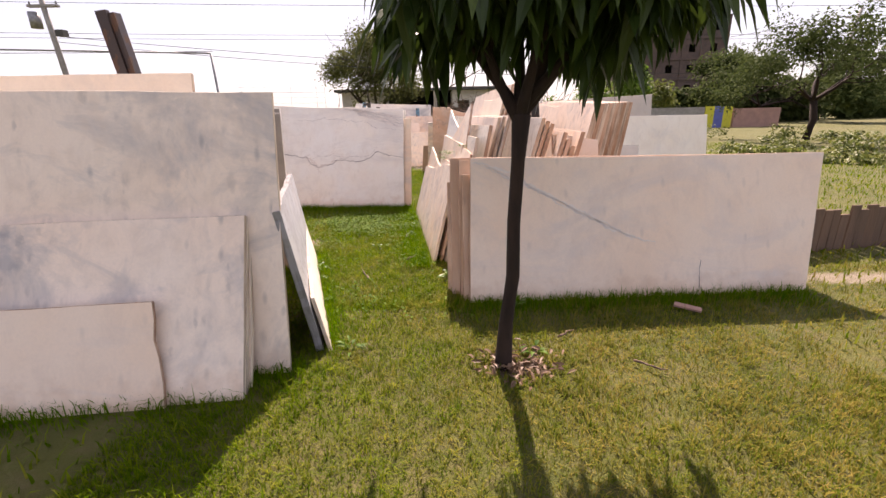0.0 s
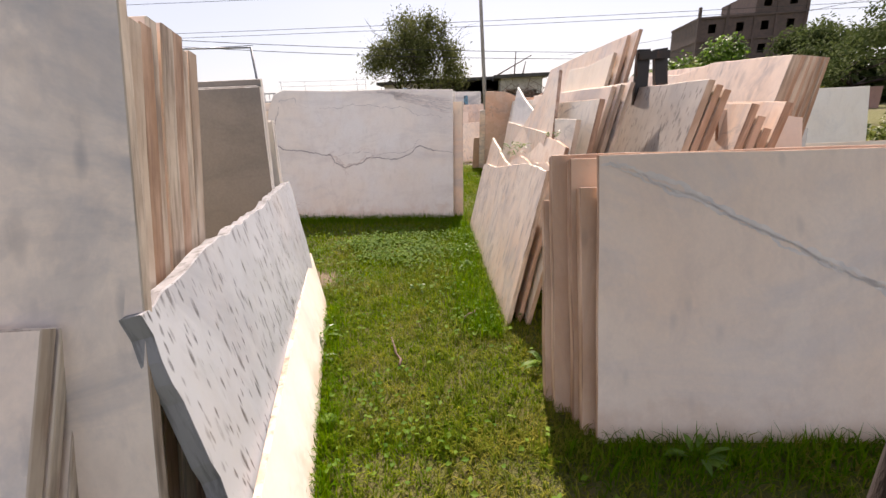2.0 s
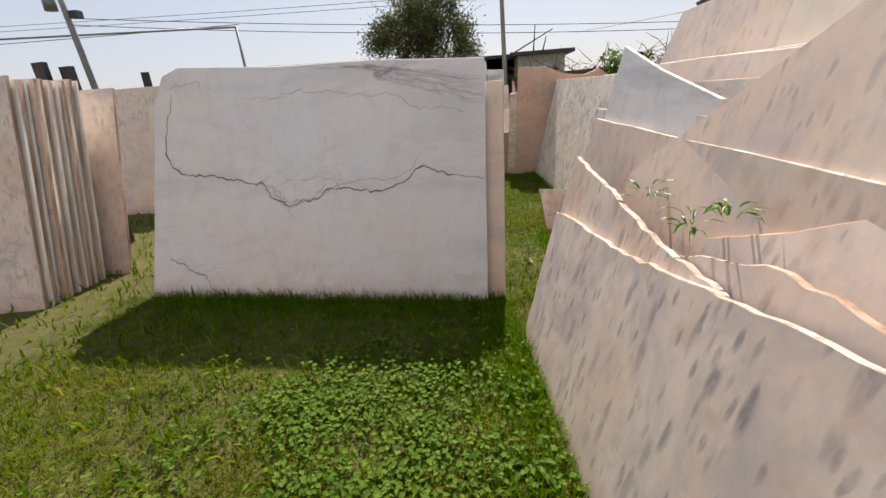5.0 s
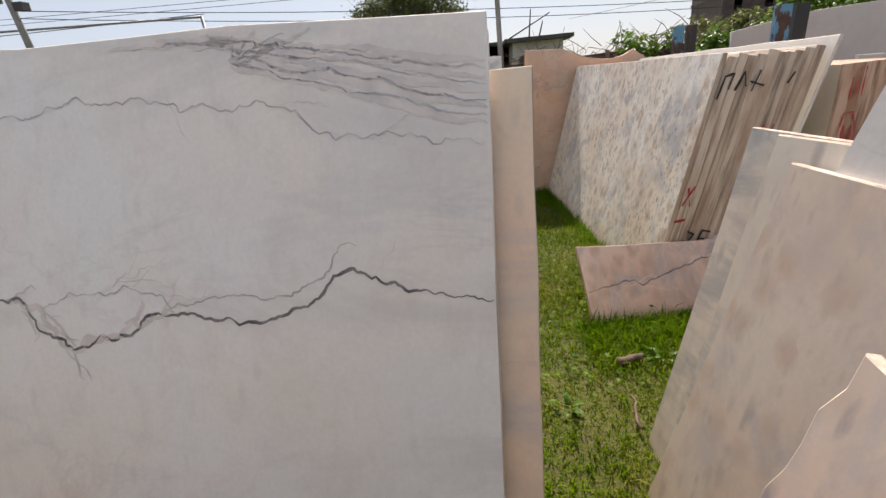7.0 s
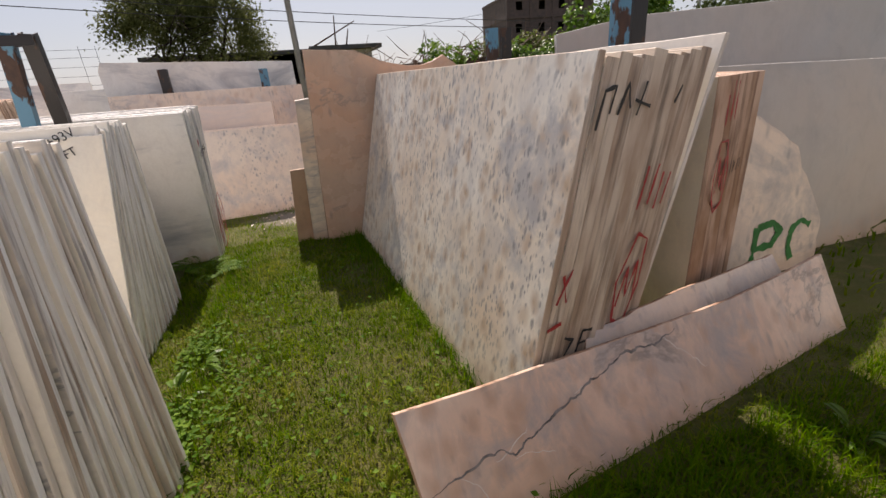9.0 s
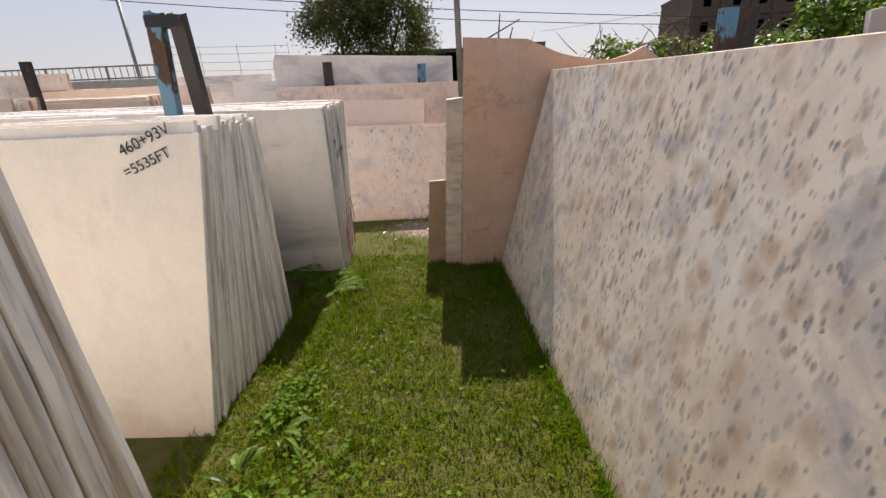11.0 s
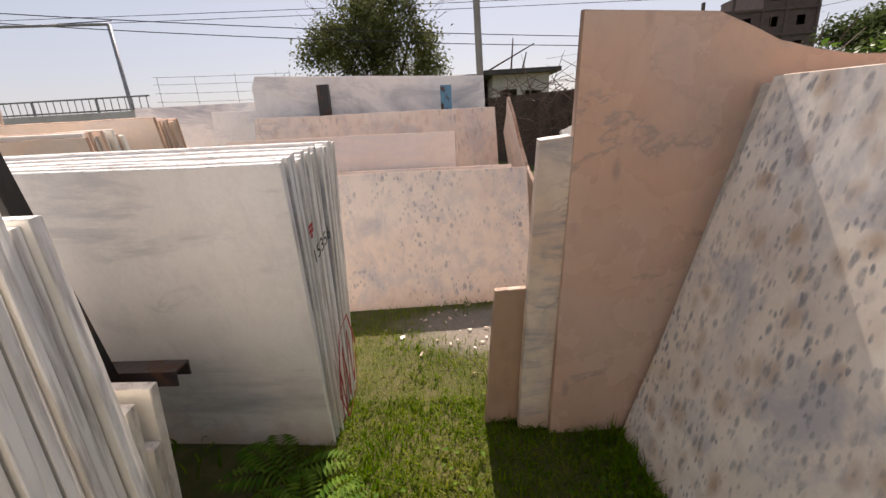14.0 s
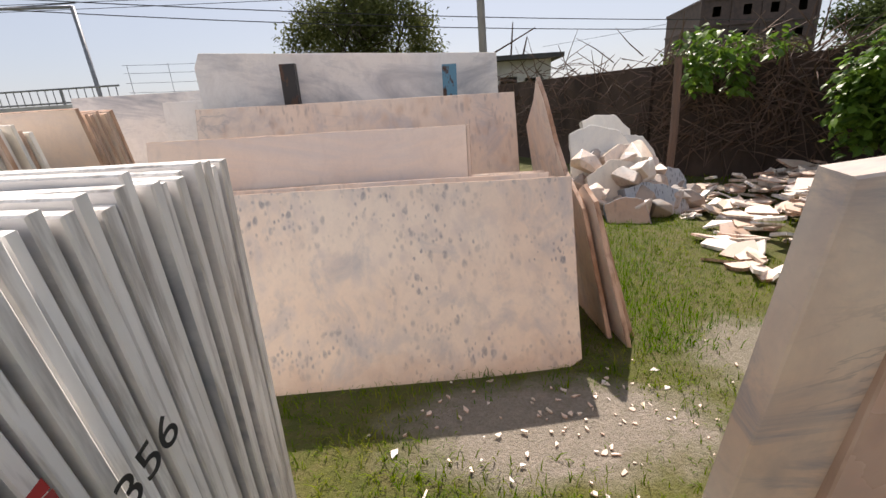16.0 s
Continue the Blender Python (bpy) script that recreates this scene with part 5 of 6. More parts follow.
def bush(x, y, z0, rx, ry, rz, n, leaf, material, seed, label, name="bush"):
    """A mass of leaves in overlapping lobes."""
    nr = np.random.RandomState(seed)
    lobes = np.stack([nr.uniform(-rx, rx, 16), nr.uniform(-ry, ry, 16), nr.uniform(0.15, 0.85, 16) * rz], 1)
    c = lobes[nr.randint(0, 16, n)]
    v = nr.normal(0, 1, (n, 3))
    v /= np.linalg.norm(v, axis=1, keepdims=True)
    p = c + v * nr.uniform(0.5, 1.0, n)[:, None] * np.array([rx, ry, rz]) * 0.35
    p[:, 2] = np.maximum(p[:, 2], 0.02)
    p += np.array([x, y, z0])
    up = v * 0.6 + np.array([0, 0, 0.9]) + nr.normal(0, 0.3, (n, 3))
    ob = new(name, leaf_mesh(name, p, flat_dirs(nr, n, -0.2, 0.5), up, leaf * nr.uniform(0.5, 1.4, n), leaf * 0.75 * nr.uniform(0.6, 1.3, n), 0.15, material, 3, 0.35))
    return tagged(ob, label, "bush", "bushes", "thing")


turf()
clover()
for k, (x, y, z, h, w) in enumerate(((0.13, 6.22, 0.88, 0.14, 0.016), (0.10, 6.62, 0.90, 0.15, 0.014), (0.17, 6.07, 0.95, 0.12, 0.016), (0.31, 5.13, 1.12, 0.06, 0.014))):
    weed(x, y, h, 14, 470 + k, w, z)
for k, (x, y, h) in enumerate(((-1.28, 4.25, 0.16), (-1.22, 4.0, 0.12), (-0.62, 2.62, 0.12), (0.12, 3.95, 0.18), (0.18, 3.75, 0.14), (-0.38, 5.6, 0.1), (-0.42, 6.1, 0.12), (-0.75, 5.1, 0.07), (0.62, 3.28, 0.15), (-1.02, 10.35, 0.18), (-0.95, 10.6, 0.16), (1.7, 9.0, 0.16), (0.62, 2.52, 0.1), (0.3, 8.7, 0.1), (-0.28, 8.35, 0.08))):
    weed(x, y, h, 12, 400 + k)
fern(-1.12, 12.1, 0.28, 6, 1)
fern(-1.28, 12.35, 0.3, 6, 2)
fern(-1.15, 3.75, 0.16, 4, 3)
fern(-1.05, 3.5, 0.14, 4, 4)
mango_tree()

# ---- beyond the yard ----
far_tree(-4.5, 35, gz(30), 1.8, 5.6, 8.2, 24000, 0.17, OLIVE_LEAF, 3, "round olive-green tree standing behind a low building", lobes=46)
far_tree(33.8, 47, -0.3, 1.8, 8.4, 7.3, 18000, 0.36, FAR_LEAF, 4, "wide spreading dark green tree beyond the field")
far_tree(20, 47, -0.3, 1.6, 5.0, 4.6, 4000, 0.4, SCRUB_LEAF, 5, "light green tree beside a boundary wall")
for k, (x, y, r, h) in enumerate(((38, 52, 6, 4.6), (47, 56, 7, 5.4), (56, 58, 7, 5.0), (66, 60, 8, 6.0), (78, 66, 9, 6.5), (33, 60, 6, 4.2))):
    bush(x, y, -0.4, r, 2.5, h, 3500, 0.6, FAR_LEAF, 30 + k, "dense dark green trees along the field's edge")
nr = np.random.RandomState(77)
for k in range(34):
    x = nr.uniform(4.4, 22)
    y = nr.uniform(6.0 + 0.15 * x, 30)
    bush(x, y, gz(y), nr.uniform(0.6, 1.5), nr.uniform(0.5, 1.2), nr.uniform(0.35, 0.8), 420, 0.12, SCRUB_LEAF, 500 + k, "low scrub growing in an open field", "scrub_bush")
bush(5.5, 17.9, 0.4, 1.2, 0.6, 1.5, 4200, 0.12, BUSH_LEAF, 41, "broad-leaved green climber over a brushwood wall", "climbing_bush")
bush(6.6, 17.2, 0.3, 1.2, 0.8, 2.5, 5200, 0.125, BUSH_LEAF, 42, "broad-leaved green climber over a brushwood wall", "climbing_bush")
bush(3.6, 19.4, 1.2, 0.6, 0.5, 0.9, 500, 0.13, BUSH_LEAF, 43, "sprig of green climber on a brushwood wall", "climbing_bush")
far_tree(18.8, 22.5, -0.2, 2.0, 4.5, 6.0, 9000, 0.17, FAR_LEAF, 6, "leafy green tree behind a brushwood wall")


def wall_run(name, pts, h0, h1, thick, material, label, kind="structure"):
    bm = bmesh.new()
    for (a, b), (c, d) in zip(pts, pts[1:]):
        m = Matrix.Translation((a, b, 0)) @ Matrix.Rotation(math.atan2(d - b, c - a), 4, "Z")
        box(bm, m, 0, math.hypot(c - a, d - b), -thick / 2, thick / 2, h0, h1)
    ob = new(name, finish(bm, name, material))
    return tagged(ob, label, "wall", kind=kind)


# brushwood wall with its tangle of dry sticks
BRUSH = [(0.6, 26.0), (3.1, 20.6), (5.2, 19.0), (7.2, 17.7)]
wall_run("wall_brushwood", BRUSH, -0.3, 1.75, 0.25, THATCH, "dark brown brushwood boundary wall")
bm = bmesh.new()
rs = random.Random(8)
for k in range(900):
    i = rs.choice((0, 0, 1, 1, 1, 2))
    f = rs.random()
    (a, b), (c, d) = BRUSH[i], BRUSH[i + 1]
    x, y, z = a + f * (c - a) - 0.12, b + f * (d - b) - 0.16, rs.uniform(0.3, 2.0)
    L = rs.uniform(0.3, 1.1)
    v = Vector((rs.uniform(-1, 1), rs.uniform(-0.5, 0.1), rs.uniform(-0.7, 0.7))).normalized() * L
    tube(bm, [(x, y, z), (x + v.x * 0.5, y + v.y * 0.5, z + v.z * 0.5 + rs.uniform(-0.05, 0.08)), (x + v.x, y + v.y, z + v.z)], [0.014, 0.011, 0.005], 3)
tagged(new("brushwood", finish(bm, "brushwood", WOOD)), "tangle of dry brown sticks on a wall", "brushwood", kind="stuff")
bm = bmesh.new()
tube(bm, [(2.48, 18.5, -0.25), (2.5, 18.5, 0.8), (2.47, 18.52, 1.75)], [0.06, 0.055, 0.05], 8)
tagged(new("wooden_post", finish(bm, "wooden_post", WOOD)), "dark rough wooden post beside rubble", "post", "", "thing")


def fence():
    """A low fence of dark upright boards at the side of the yard."""
    ob = thing("fence", "low fence of dark weathered upright boards", "fence", at=Matrix.Translation((3.7, 4.45, gz(4.5))))
    r = random.Random(4)
    x = 0.0
    while x < 5.6:
        w = r.uniform(0.09, 0.16)
        bm = bmesh.new()
        y, h = 0.21 * x, r.uniform(0.40, 0.52)
        box(bm, Matrix.Translation((x, y, 0)) @ Matrix.Rotation(r.uniform(-0.12, 0.25), 4, "Z") @ Matrix.Rotation(r.uniform(-0.04, 0.04), 4, "Y"), 0, w, -0.015, 0.015, -0.05, h)
        bmesh.ops.bevel(bm, geom=list(bm.edges), offset=0.004, segments=1, affect="EDGES")
        part("board", bm, WOOD, ob)
        x += w + r.uniform(0.005, 0.02)


fence()


# broken pieces: a bank of rubble and a heap of blocks
def shard(seed, r, t):
    rnd = random.Random(seed)
    n = rnd.randint(4, 6)
    a = sorted(rnd.uniform(0, math.tau) for _ in range(n))
    while max(((a[(i + 1) % n] - a[i]) % math.tau) for i in range(n)) > 2.4:
        a = sorted(rnd.uniform(0, math.tau) for _ in range(n))
    pts = [(r * rnd.uniform(0.6, 1.2) * math.cos(v), 0.7 * r * rnd.uniform(0.6, 1.2) * math.sin(v)) for v in a]
    bm = bmesh.new()
    f0 = [bm.verts.new((x, y, t)) for x, y in pts]
    f1 = [bm.verts.new((x + rnd.uniform(-0.01, 0.01), y + rnd.uniform(-0.01, 0.01), 0)) for x, y in pts]
    bm.faces.new(f0)
    bm.faces.new(f1[::-1])
    for i in range(n):
        f = bm.faces.new((f0[i], f1[i], f1[(i + 1) % n], f0[(i + 1) % n]))
        f.material_index = 1
    bmesh.ops.recalc_face_normals(bm, faces=bm.faces)
    return finish(bm, "broken_piece", rnd.choice((WH, PF, CR, PK, GV)))


def rubble():
    rnd = random.Random(12)
    meshes = [shard(k, rnd.uniform(0.12, 0.26), rnd.uniform(0.02, 0.035)) for k in range(24)]
    for k in range(300):
        y = 14.9 + 3.8 * rnd.random()
        w = rnd.random() ** 0.8
        x = 1.45 + 0.30 * (y - 14.9) + 2.4 * w
        depth = min(1, w * 2.2) * min(1, (y - 14.5) / 1.4)
        z = gz(y) + 0.01 + rnd.random() * 0.36 * depth
        ob = new("broken_piece", meshes[k % 24])
        ob.matrix_world = pose(x, y, z, rnd.gauss(0, 13), rnd.gauss(0, 13), rnd.uniform(0, 360))
        tagged(ob, "flat broken piece of marble in a bank of rubble", "rubble", "broken pieces", "thing")
    for k in range(110):
        x, y = rnd.gauss(-0.05, 0.42), rnd.gauss(13.72, 0.25)
        ob = new("stone_chip", meshes[k % 24])
        ob.matrix_world = pose(x, y, gz(y) + 0.004, rnd.gauss(0, 5), rnd.gauss(0, 5), rnd.uniform(0, 360)) @ Matrix.Diagonal((rnd.uniform(0.04, 0.15), rnd.uniform(0.04, 0.11), 0.25, 1))
        tagged(ob, "small white marble chip lying on the turf", "stone chip", "stone chips", "thing")
    for k, (x, y, z, L, H, turn, lean, mat) in enumerate(((1.15, 17.6, 0, 0.9, 0.75, 0, 25, GN), (1.5, 17.9, 0.1, 0.8, 0.8, 12, 20, (GREY_WHITE, EDGE_CREAM)), (1.05, 18.3, 0.25, 0.8, 0.9, -10, 18, WH), (1.75, 18.4, 0.25, 0.8, 0.75, 20, 25, WH), (1.35, 18.7, 0.45, 0.7, 0.8, 0, 15, WH), (2.0, 18.0, 0, 0.55, 0.55, -5, 15, (BLUE_FLECK, EDGE_DARK)), (1.55, 17.4, 0, 0.8, 0.45, 5, 20, (BLUE_FLECK, EDGE_DARK)), (1.2, 17.2, 0, 0.5, 0.35, -15, 30, (BROWN, EDGE_DARK)))):
        r = random.Random(k + 60)
        o = [(0, 0), (L, 0), (L * r.uniform(0.85, 1.05), H * r.uniform(0.55, 0.8)), (L * r.uniform(0.5, 0.8), H * r.uniform(0.85, 1.0)), (L * r.uniform(0.2, 0.4), H), (-0.05, H * r.uniform(0.6, 0.9))]
        m = lean_pose((x, y), (x + math.cos(radians(turn)), y + math.sin(radians(turn))), lean)
        slab(Matrix.Translation((0, 0, z)) @ m, o, 0.14 if mat[0] is not BLUE_FLECK else 0.2, mat, "rough broken block of pale stone in a heap", "heap of blocks", 0.010, 150 + k, "stone_block", 0.006)


def chunk(seed, r):
    """A rough lump of quarry stone with flat broken faces."""
    rnd = random.Random(seed)
    bm = bmesh.new()
    for _ in range(13):
        v = Vector((rnd.gauss(0, 1), rnd.gauss(0, 1), rnd.gauss(0, 1))).normalized() * r * rnd.uniform(0.8, 1.15)
        bm.verts.new((v.x * 1.25, v.y * 0.9, v.z * 0.8))
    hull = bmesh.ops.convex_hull(bm, input=list(bm.verts))
    bmesh.ops.delete(bm, geom=[g for g in hull["geom_interior"] if isinstance(g, bmesh.types.BMVert)], context="VERTS")
    bmesh.ops.bevel(bm, geom=list(bm.edges), offset=r * 0.04, segments=1, affect="EDGES", clamp_overlap=True)
    return bm


def heap():
    rnd = random.Random(33)
    mats = (GREY_WHITE, WHITE, WHITE, GREEN_VEIN, MID_GREY, PINK_FLECK, GREY_VEIN)
    for k in range(60):
        a, d = rnd.uniform(0, math.tau), rnd.random() ** 0.6
        x, y = 1.62 + 1.0 * d * math.cos(a), 18.1 + 0.75 * d * math.sin(a)
        r = rnd.uniform(0.11, 0.27)
        z = gz(y) + r * 0.45 + rnd.random() * 0.85 * (1 - d)
        # lumps below 0.35 m take a darker set of stones
        ob = new("stone_block", finish(chunk(700 + k, r), "stone_block", mats[k % 7] if z > 0.35 else (MID_GREY, SHADE_DARK_GREY, GREY_WHITE)[k % 3]))
        ob.matrix_world = pose(x, y, z, rnd.uniform(-30, 30), rnd.uniform(-30, 30), rnd.uniform(0, 360))
        tagged(ob, "rough broken lump of pale stone in a heap", "stone block", "heap of blocks", "thing")


rubble()
heap()


# ---- poles, wires, buildings ----
def pole(x, y, h, r, material, label, arms=(), name="utility_pole", lean=0.0):
    ob = thing(name, label, "pole", "poles", Matrix.Translation((x, y, gz(y))))
    bm = bmesh.new()
    tube(bm, [(0, 0, -0.3), (lean * 0.5, 0, h * 0.5), (lean, 0, h)], [r, r * 0.85, r * 0.65], 10)
    part("shaft", bm, material, ob, smooth=True)
    for z, w in arms:
        bm = bmesh.new()
        box(bm, Matrix.Translation((lean * z / h, 0, z)), -w / 2, w / 2, -r * 0.8, r * 0.8, -0.06, 0.06)
        part("crossarm", bm, material, ob)
        for s_ in (-0.45, 0.0, 0.45):
            bm = bmesh.new()
            tube(bm, [(lean * z / h + s_ * w, 0, z + 0.06), (lean * z / h + s_ * w, 0, z + 0.24)], [0.05, 0.03], 6)
            part("insulator", bm, DARK_ROOF, ob)
    return ob


pole(0.10, 21.3, 8.5, 0.085, CONCRETE, "grey slim concrete pole behind the slab rows", lean=-0.25)
lp = pole(-20.6, 27, 11, 0.17, CONCRETE, "grey utility pole with a transformer and wires", ((7.7, 1.6),), lean=-0.9)
bm = bmesh.new()
tube(bm, [(-1.25, 0, 6.6), (-1.25, 0, 7.4)], [0.28, 0.28], 12)
part("transformer", bm, GALV, lp, "grey transformer drum", True)
bm = bmesh.new()
box(bm, Matrix.Translation((0.15, -0.2, 6.3)), -0.22, 0.22, -0.2, 0.2, -0.16, 0.16)
part("switch_box", bm, DARK_ROOF, lp, "small dark box")
pole(57.3, 66.5, 14.5, 0.32, CONCRETE, "tall grey utility pole beyond the field", ((13.2, 3.4), (8.6, 1.6)), lean=2.2)


def wires(name, runs, label, r=0.02):
    bm = bmesh.new()
    for a, b, sag in runs:
        a, b = Vector(a), Vector(b)
        pts = [a.lerp(b, i / 14) - Vector((0, 0, sag * 4 * (i / 14) * (1 - i / 14))) for i in range(15)]
        tube(bm, pts, [r] * 15, 4)
    tagged(new(name, finish(bm, name, WIRE)), label, "wires", kind="stuff")


wires("overhead_wires", [((-70, 38, 9 + k), (75, 44, 7.4 + k * 1.0), 0.8) for k in (0, 0.35, 2.6, 3.4)] + [((-70, 27.5, 6.6), (-12.9, 28, 5.2), 0.3), ((-21, 27, 6.0), (20, 36, 4.0), 0.4), ((-21, 27, 5.7), (20, 36, 3.7), 0.5)], "thin dark overhead wires across the sky")
wires("overhead_wires", [((57.6, 66.5, 8.4), (130, 60, 8.0), 0.6), ((58.9, 66.5, 13.3), (20, 120, 12), 0.6), ((58.9, 66.5, 13.3), (130, 60, 12), 0.6)], "thin dark overhead wires across the sky", 0.035)

gate = thing("pipe_frame", "tall thin pipe frame beside the boundary railing", "pipe frame", at=Matrix.Translation((-12.9, 28, gz(25))))
for nm, a, b, r in (("post", (0, 0, -0.2), (-0.15, 0, 5.3), 0.07), ("top_rail", (-0.15, 0, 5.3), (-26, -0.8, 6.1), 0.05)):
    bm = bmesh.new()
    tube(bm, [a, b], [r, r], 8)
    part(nm, bm, GALV, gate, smooth=True)

wall_run("wall_boundary", [(-60, 26.6), (-11.5, 27.4)], -0.4, 2.05, 0.3, RENDERED, "pale rendered boundary wall")
rail = thing("railing", "grey metal railing on the boundary wall", "railing", at=Matrix.Translation((-24, 27.1, 2.05)))
for z in (0.06, 0.5):
    bm = bmesh.new()
    tube(bm, [(-14, -0.2, z), (12.3, 0.2, z)], [0.03, 0.03], 6)
    part("rail", bm, GALV, rail)
for k in range(98):
    bm = bmesh.new()
    x = -14 + 0.27 * k
    tube(bm, [(x, 0.015 * x, 0), (x, 0.015 * x, 0.52)], [0.05 if k % 9 == 0 else 0.016] * 2, 5)
    part("post" if k % 9 == 0 else "bar", bm, GALV, rail)
wires("wire_mesh_fence", [((-11.5 + 0.0, 27.4, z), (-6.5, 27.6, z - 0.1), 0.02) for z in (2.0, 2.3, 2.6, 2.9, 3.15)] + [((x, 27.5, 0.0), (x, 27.5, 3.15), 0.0) for x in (-11.4, -10, -8.5, -7, -6.5)], "thin wire fence beside the railing", 0.007)


def low_house(x0, x1, y0, y1, h, label, doors=()):
    ob = thing("low_building", label, "building", "buildings", Matrix.Translation((x0, y0, -0.2)))
    w, d = x1 - x0, y1 - y0
    xs = [0] + [v for dd in doors for v in dd[:2]] + [w]
    runs = [(a, b, 0, 0.2, 0, h) for a, b in zip(xs[::2], xs[1::2])]
    for a, b, z0, z1 in doors:
        if z0 > 0:
            runs.append((a, b, 0, 0.2, 0, z0))
        runs.append((a, b, 0, 0.2, z1, h))
    runs += [(0, 0.2, 0.2, d, 0, h), (w - 0.2, w, 0.2, d, 0, h), (0.2, w - 0.2, d - 0.2, d, 0, h)]
    for run in runs:
        bm = bmesh.new()
        box(bm, Matrix(), *run)
        part("wall", bm, RENDERED, ob)
    bm = bmesh.new()
    box(bm, Matrix.Translation((0, 0, h)), -0.5, w + 0.5, -0.7, d + 0.4, 0.0, 0.22)
    part("roof", bm, DARK_ROOF, ob, "dark flat roof")
    return ob


low_house(-8.0, 2.6, 40, 45, 3.5, "low pale building with a dark flat roof", ((8.6, 9.6, 0, 2.2), (4.0, 5.4, 1.0, 2.4)))
low_house(1.4, 4.4, 36, 40, 3.35, "small dark-roofed shed with an open front", ((0.4, 1.3, 0, 2.6), (1.7, 2.6, 0.9, 2.5)))
bm = bmesh.new()
for a, b in (((1.2, 36, 3.4), (3.6, 36, 4.6)), ((2.4, 36, 3.4), (2.5, 36, 4.9)), ((3.0, 36, 3.4), (3.2, 36, 4.2))):
    tube(bm, [a, b], [0.05, 0.03], 5)
tagged(new("loose_sticks", finish(bm, "loose_sticks", WOOD)), "dry sticks lying on a shed roof", "sticks", "", "thing")


def unfinished_block():
    """An unfinished brick and concrete block: storeys, columns, open bays and small window holes."""
    ob = thing("unfinished_building", "unfinished brown brick and concrete building with open storeys", "building", "buildings", pose(35, 82, -0.4, 0, 0, -6))
    n, sh = 5, 3.3
    wid, dep = 15.2, 14.0
    for k in range(n + 1):
        bm = bmesh.new()
        box(bm, Matrix(), -0.2 if k < n else 8.0, wid, -0.3, dep, k * sh - 0.16, k * sh + 0.16)
        part("floor_slab", bm, BRICKWORK, ob)
    for x in (0, 4, 8, 11, 15):
        bm = bmesh.new()
        box(bm, Matrix(), x - 0.2, x + 0.2, -0.25, 0.15, 0, (n if x > 7 else n - 1) * sh + (1.6 if x in (0, 4, 11) else 0))
        part("column", bm, BRICKWORK, ob)
    for k in range(n):
        z0, z1 = k * sh + 0.16, (k + 1) * sh - 0.16
        for a, b in ((0.2, 3.8), (4.2, 7.8), (8.2, 10.8), (11.2, 14.8)):
            if (b < 8 and k == n - 1):
                continue
            c, h = (a + b) / 2, 0.55
            bm = bmesh.new()
            for bx in ((a, c - h, z0, z1), (c + h, b, z0, z1), (c - h, c + h, z0, z0 + 0.9), (c - h, c + h, z0 + 2.2, z1)):
                box(bm, Matrix(), bx[0], bx[1], -0.1, 0.1, bx[2], bx[3])
            part("brick_wall", bm, BRICKWORK, ob)
        # added dark sheet behind the openings: painted indoor shade that hides the sky
        bm = bmesh.new()
        box(bm, Matrix(), 0.2 if k < n - 1 else 8.2, wid - 0.4, 4.5, 4.7, z0, z1)
        part("inner_wall", bm, SHADE, ob)
        bm = bmesh.new()
        box(bm, Matrix.Translation((0 if k < n - 1 else 8.1, 0, 0)), -0.1, 0.1, 0.3, dep - 0.2, z0, z1)
        part("brick_wall", bm, BRICKWORK, ob)
        bm = bmesh.new()
        box(bm, Matrix.Translation((wid, 0, 0)), -0.3, -0.1, 0.3, dep - 0.2, z0, z1)
        part("brick_wall", bm, BRICKWORK, ob)


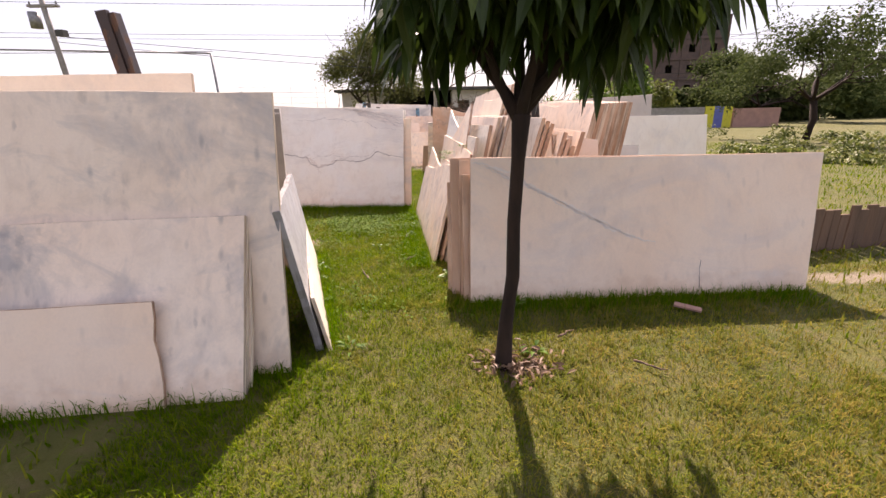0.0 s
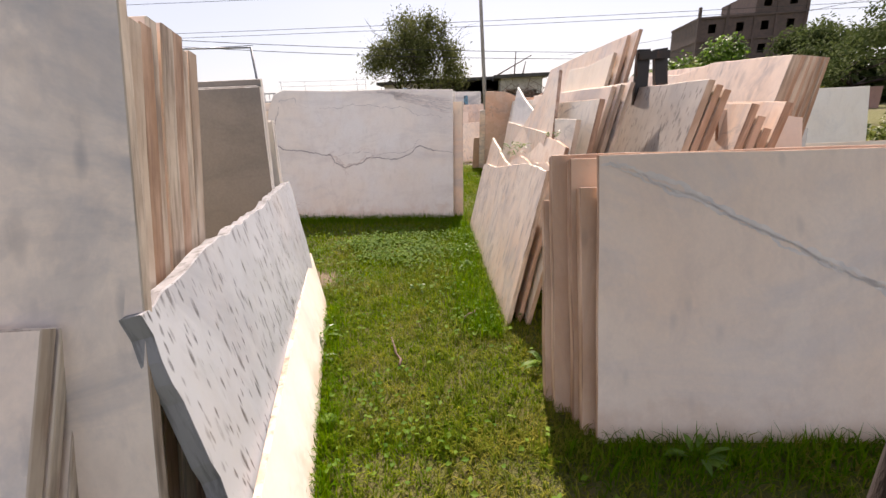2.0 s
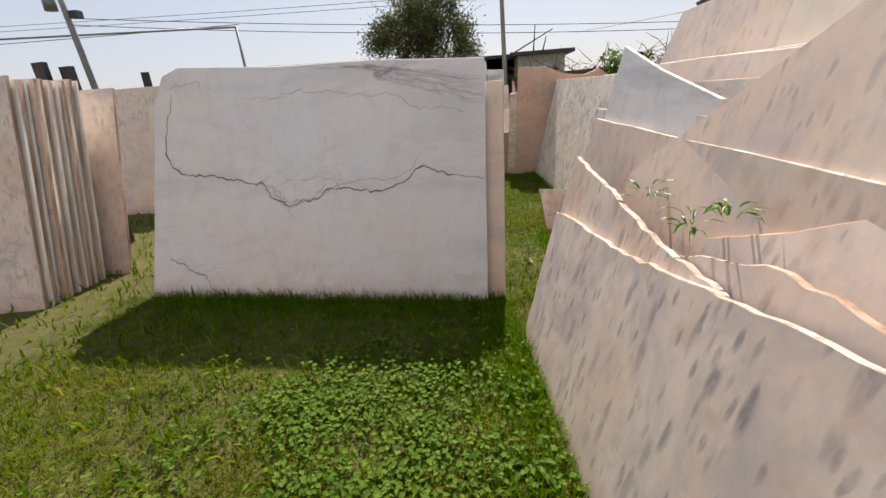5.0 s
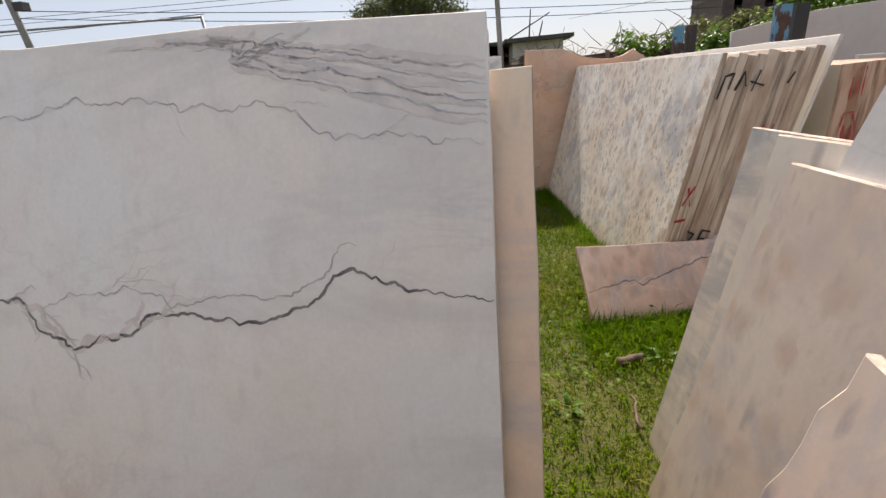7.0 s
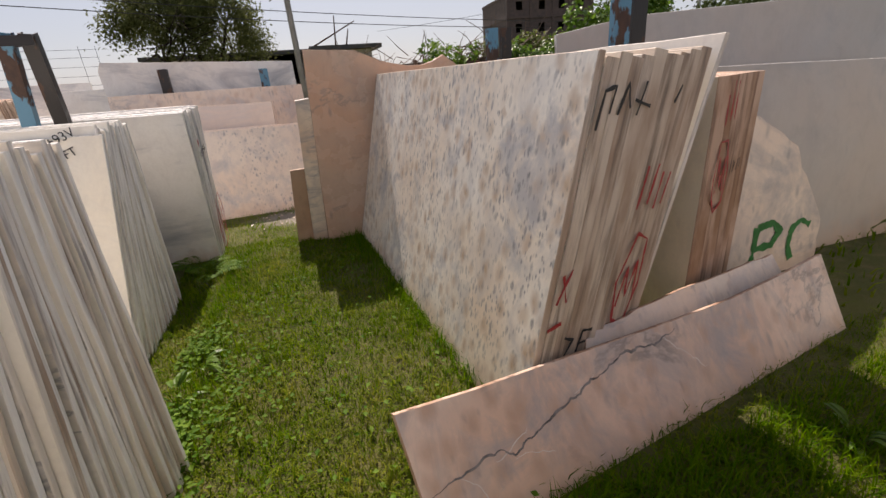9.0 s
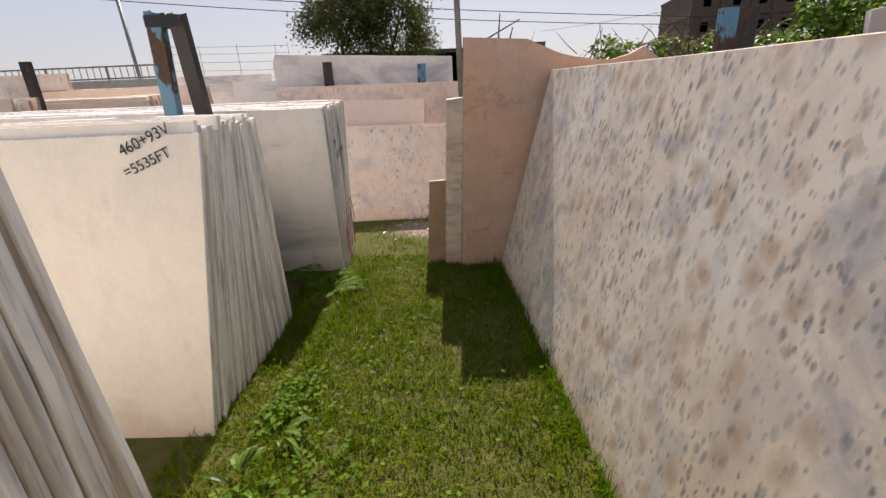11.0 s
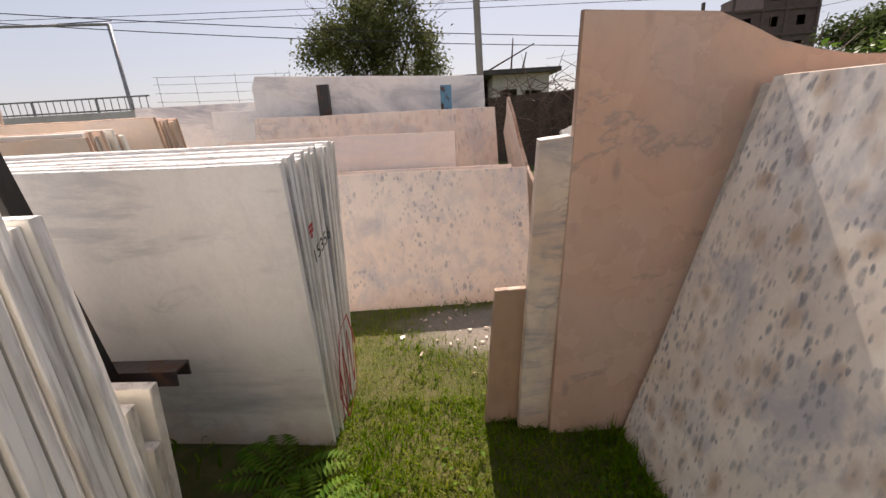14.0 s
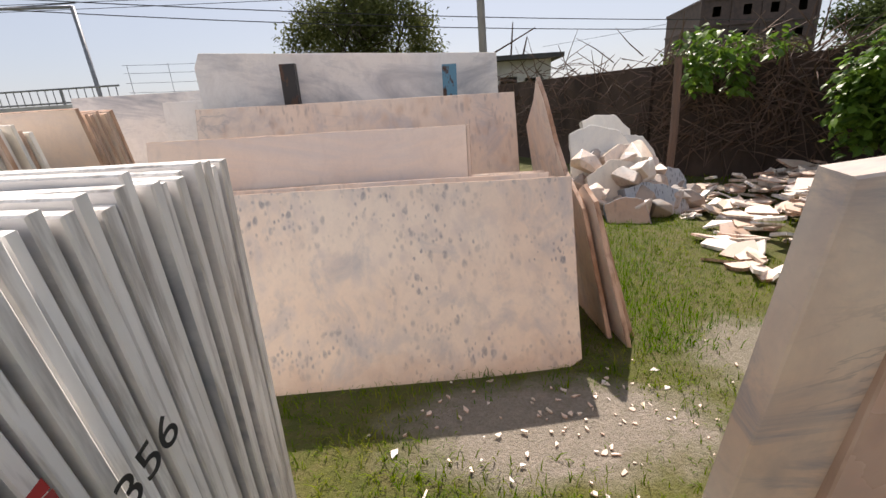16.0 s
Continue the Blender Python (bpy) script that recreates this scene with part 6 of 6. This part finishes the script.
unfinished_block()
wall_run("wall_far", [(14, 39), (22.9, 38.5)], -0.4, 1.5, 0.25, CONCRETE, "grey boundary wall beyond the field")
shed = thing("painted_gate", "yellow and blue painted metal gate in a wall", "gate", at=Matrix.Translation((22.95, 38.4, -0.35)))
for k, mat in enumerate((YELLOW, BLUE_PAINT, YELLOW)):
    bm = bmesh.new()
    box(bm, Matrix(), 0.78 * k, 0.78 * k + 0.77, -0.05, 0.05, 0, 1.9)
    part("panel", bm, mat, shed)
wall_run("wall_far_pink", [(25.4, 38.4), (29.5, 38.6)], -0.4, 1.35, 0.25, PINK_WALL, "reddish brick wall beside a painted gate")

# ---- small things on the turf ----
bm = bmesh.new()
box(bm, Matrix(), -0.10, 0.10, -0.03, 0.03, 0, 0.02)
bmesh.ops.bevel(bm, geom=list(bm.edges), offset=0.004, segments=1, affect="EDGES")
off = new("wood_offcut", finish(bm, "wood_offcut", PINK_WALL))
off.matrix_world = pose(1.99, 3.12, gz(3.1) + 0.03, 6, 3, -35)
tagged(off, "reddish brown offcut lying in the grass", "offcut", "", "thing")
for k, (x, y, L, a) in enumerate(((0.12, 8.69, 0.16, 20), (0.02, 8.3, 0.22, 80), (-0.75, 4.1, 0.35, 110), (1.3, 2.3, 0.2, -40), (0.9, 2.75, 0.16, 30), (-0.3, 4.6, 0.2, 60))):
    bm = bmesh.new()
    rs = random.Random(k)
    tube(bm, [(i * L / 5 - L / 2, rs.uniform(-0.012, 0.012), rs.uniform(0, 0.01)) for i in range(6)], [0.009, 0.008, 0.007, 0.006, 0.005, 0.003] if k else [0.022, 0.024, 0.022, 0.02, 0.018, 0.01], 6)
    ob = new("twig", finish(bm, "twig", WOOD, True))
    ob.matrix_world = pose(x, y, gz(y) + 0.035, 0, 0, a)
    tagged(ob, "dry twig lying on the turf", "twig", "twigs", "thing")
nr = np.random.RandomState(3)
n = 160
p = np.stack([nr.normal(0.5, 0.13, n), nr.normal(2.37, 0.09, n), np.full(n, gz(2.4)) + nr.uniform(0.01, 0.06, n)], 1)
tagged(new("leaf_litter", leaf_mesh("leaf_litter", p, flat_dirs(nr, n, 0, 0.5), nr.normal(0, 0.5, (n, 3)) + np.array([0, 0, 1.0]), nr.uniform(0.04, 0.10, n), nr.uniform(0.015, 0.03, n), 0.3, DRY_LEAF, 3, 0.2)), "dry brown leaves heaped at a tree's foot", "leaf litter", kind="stuff")
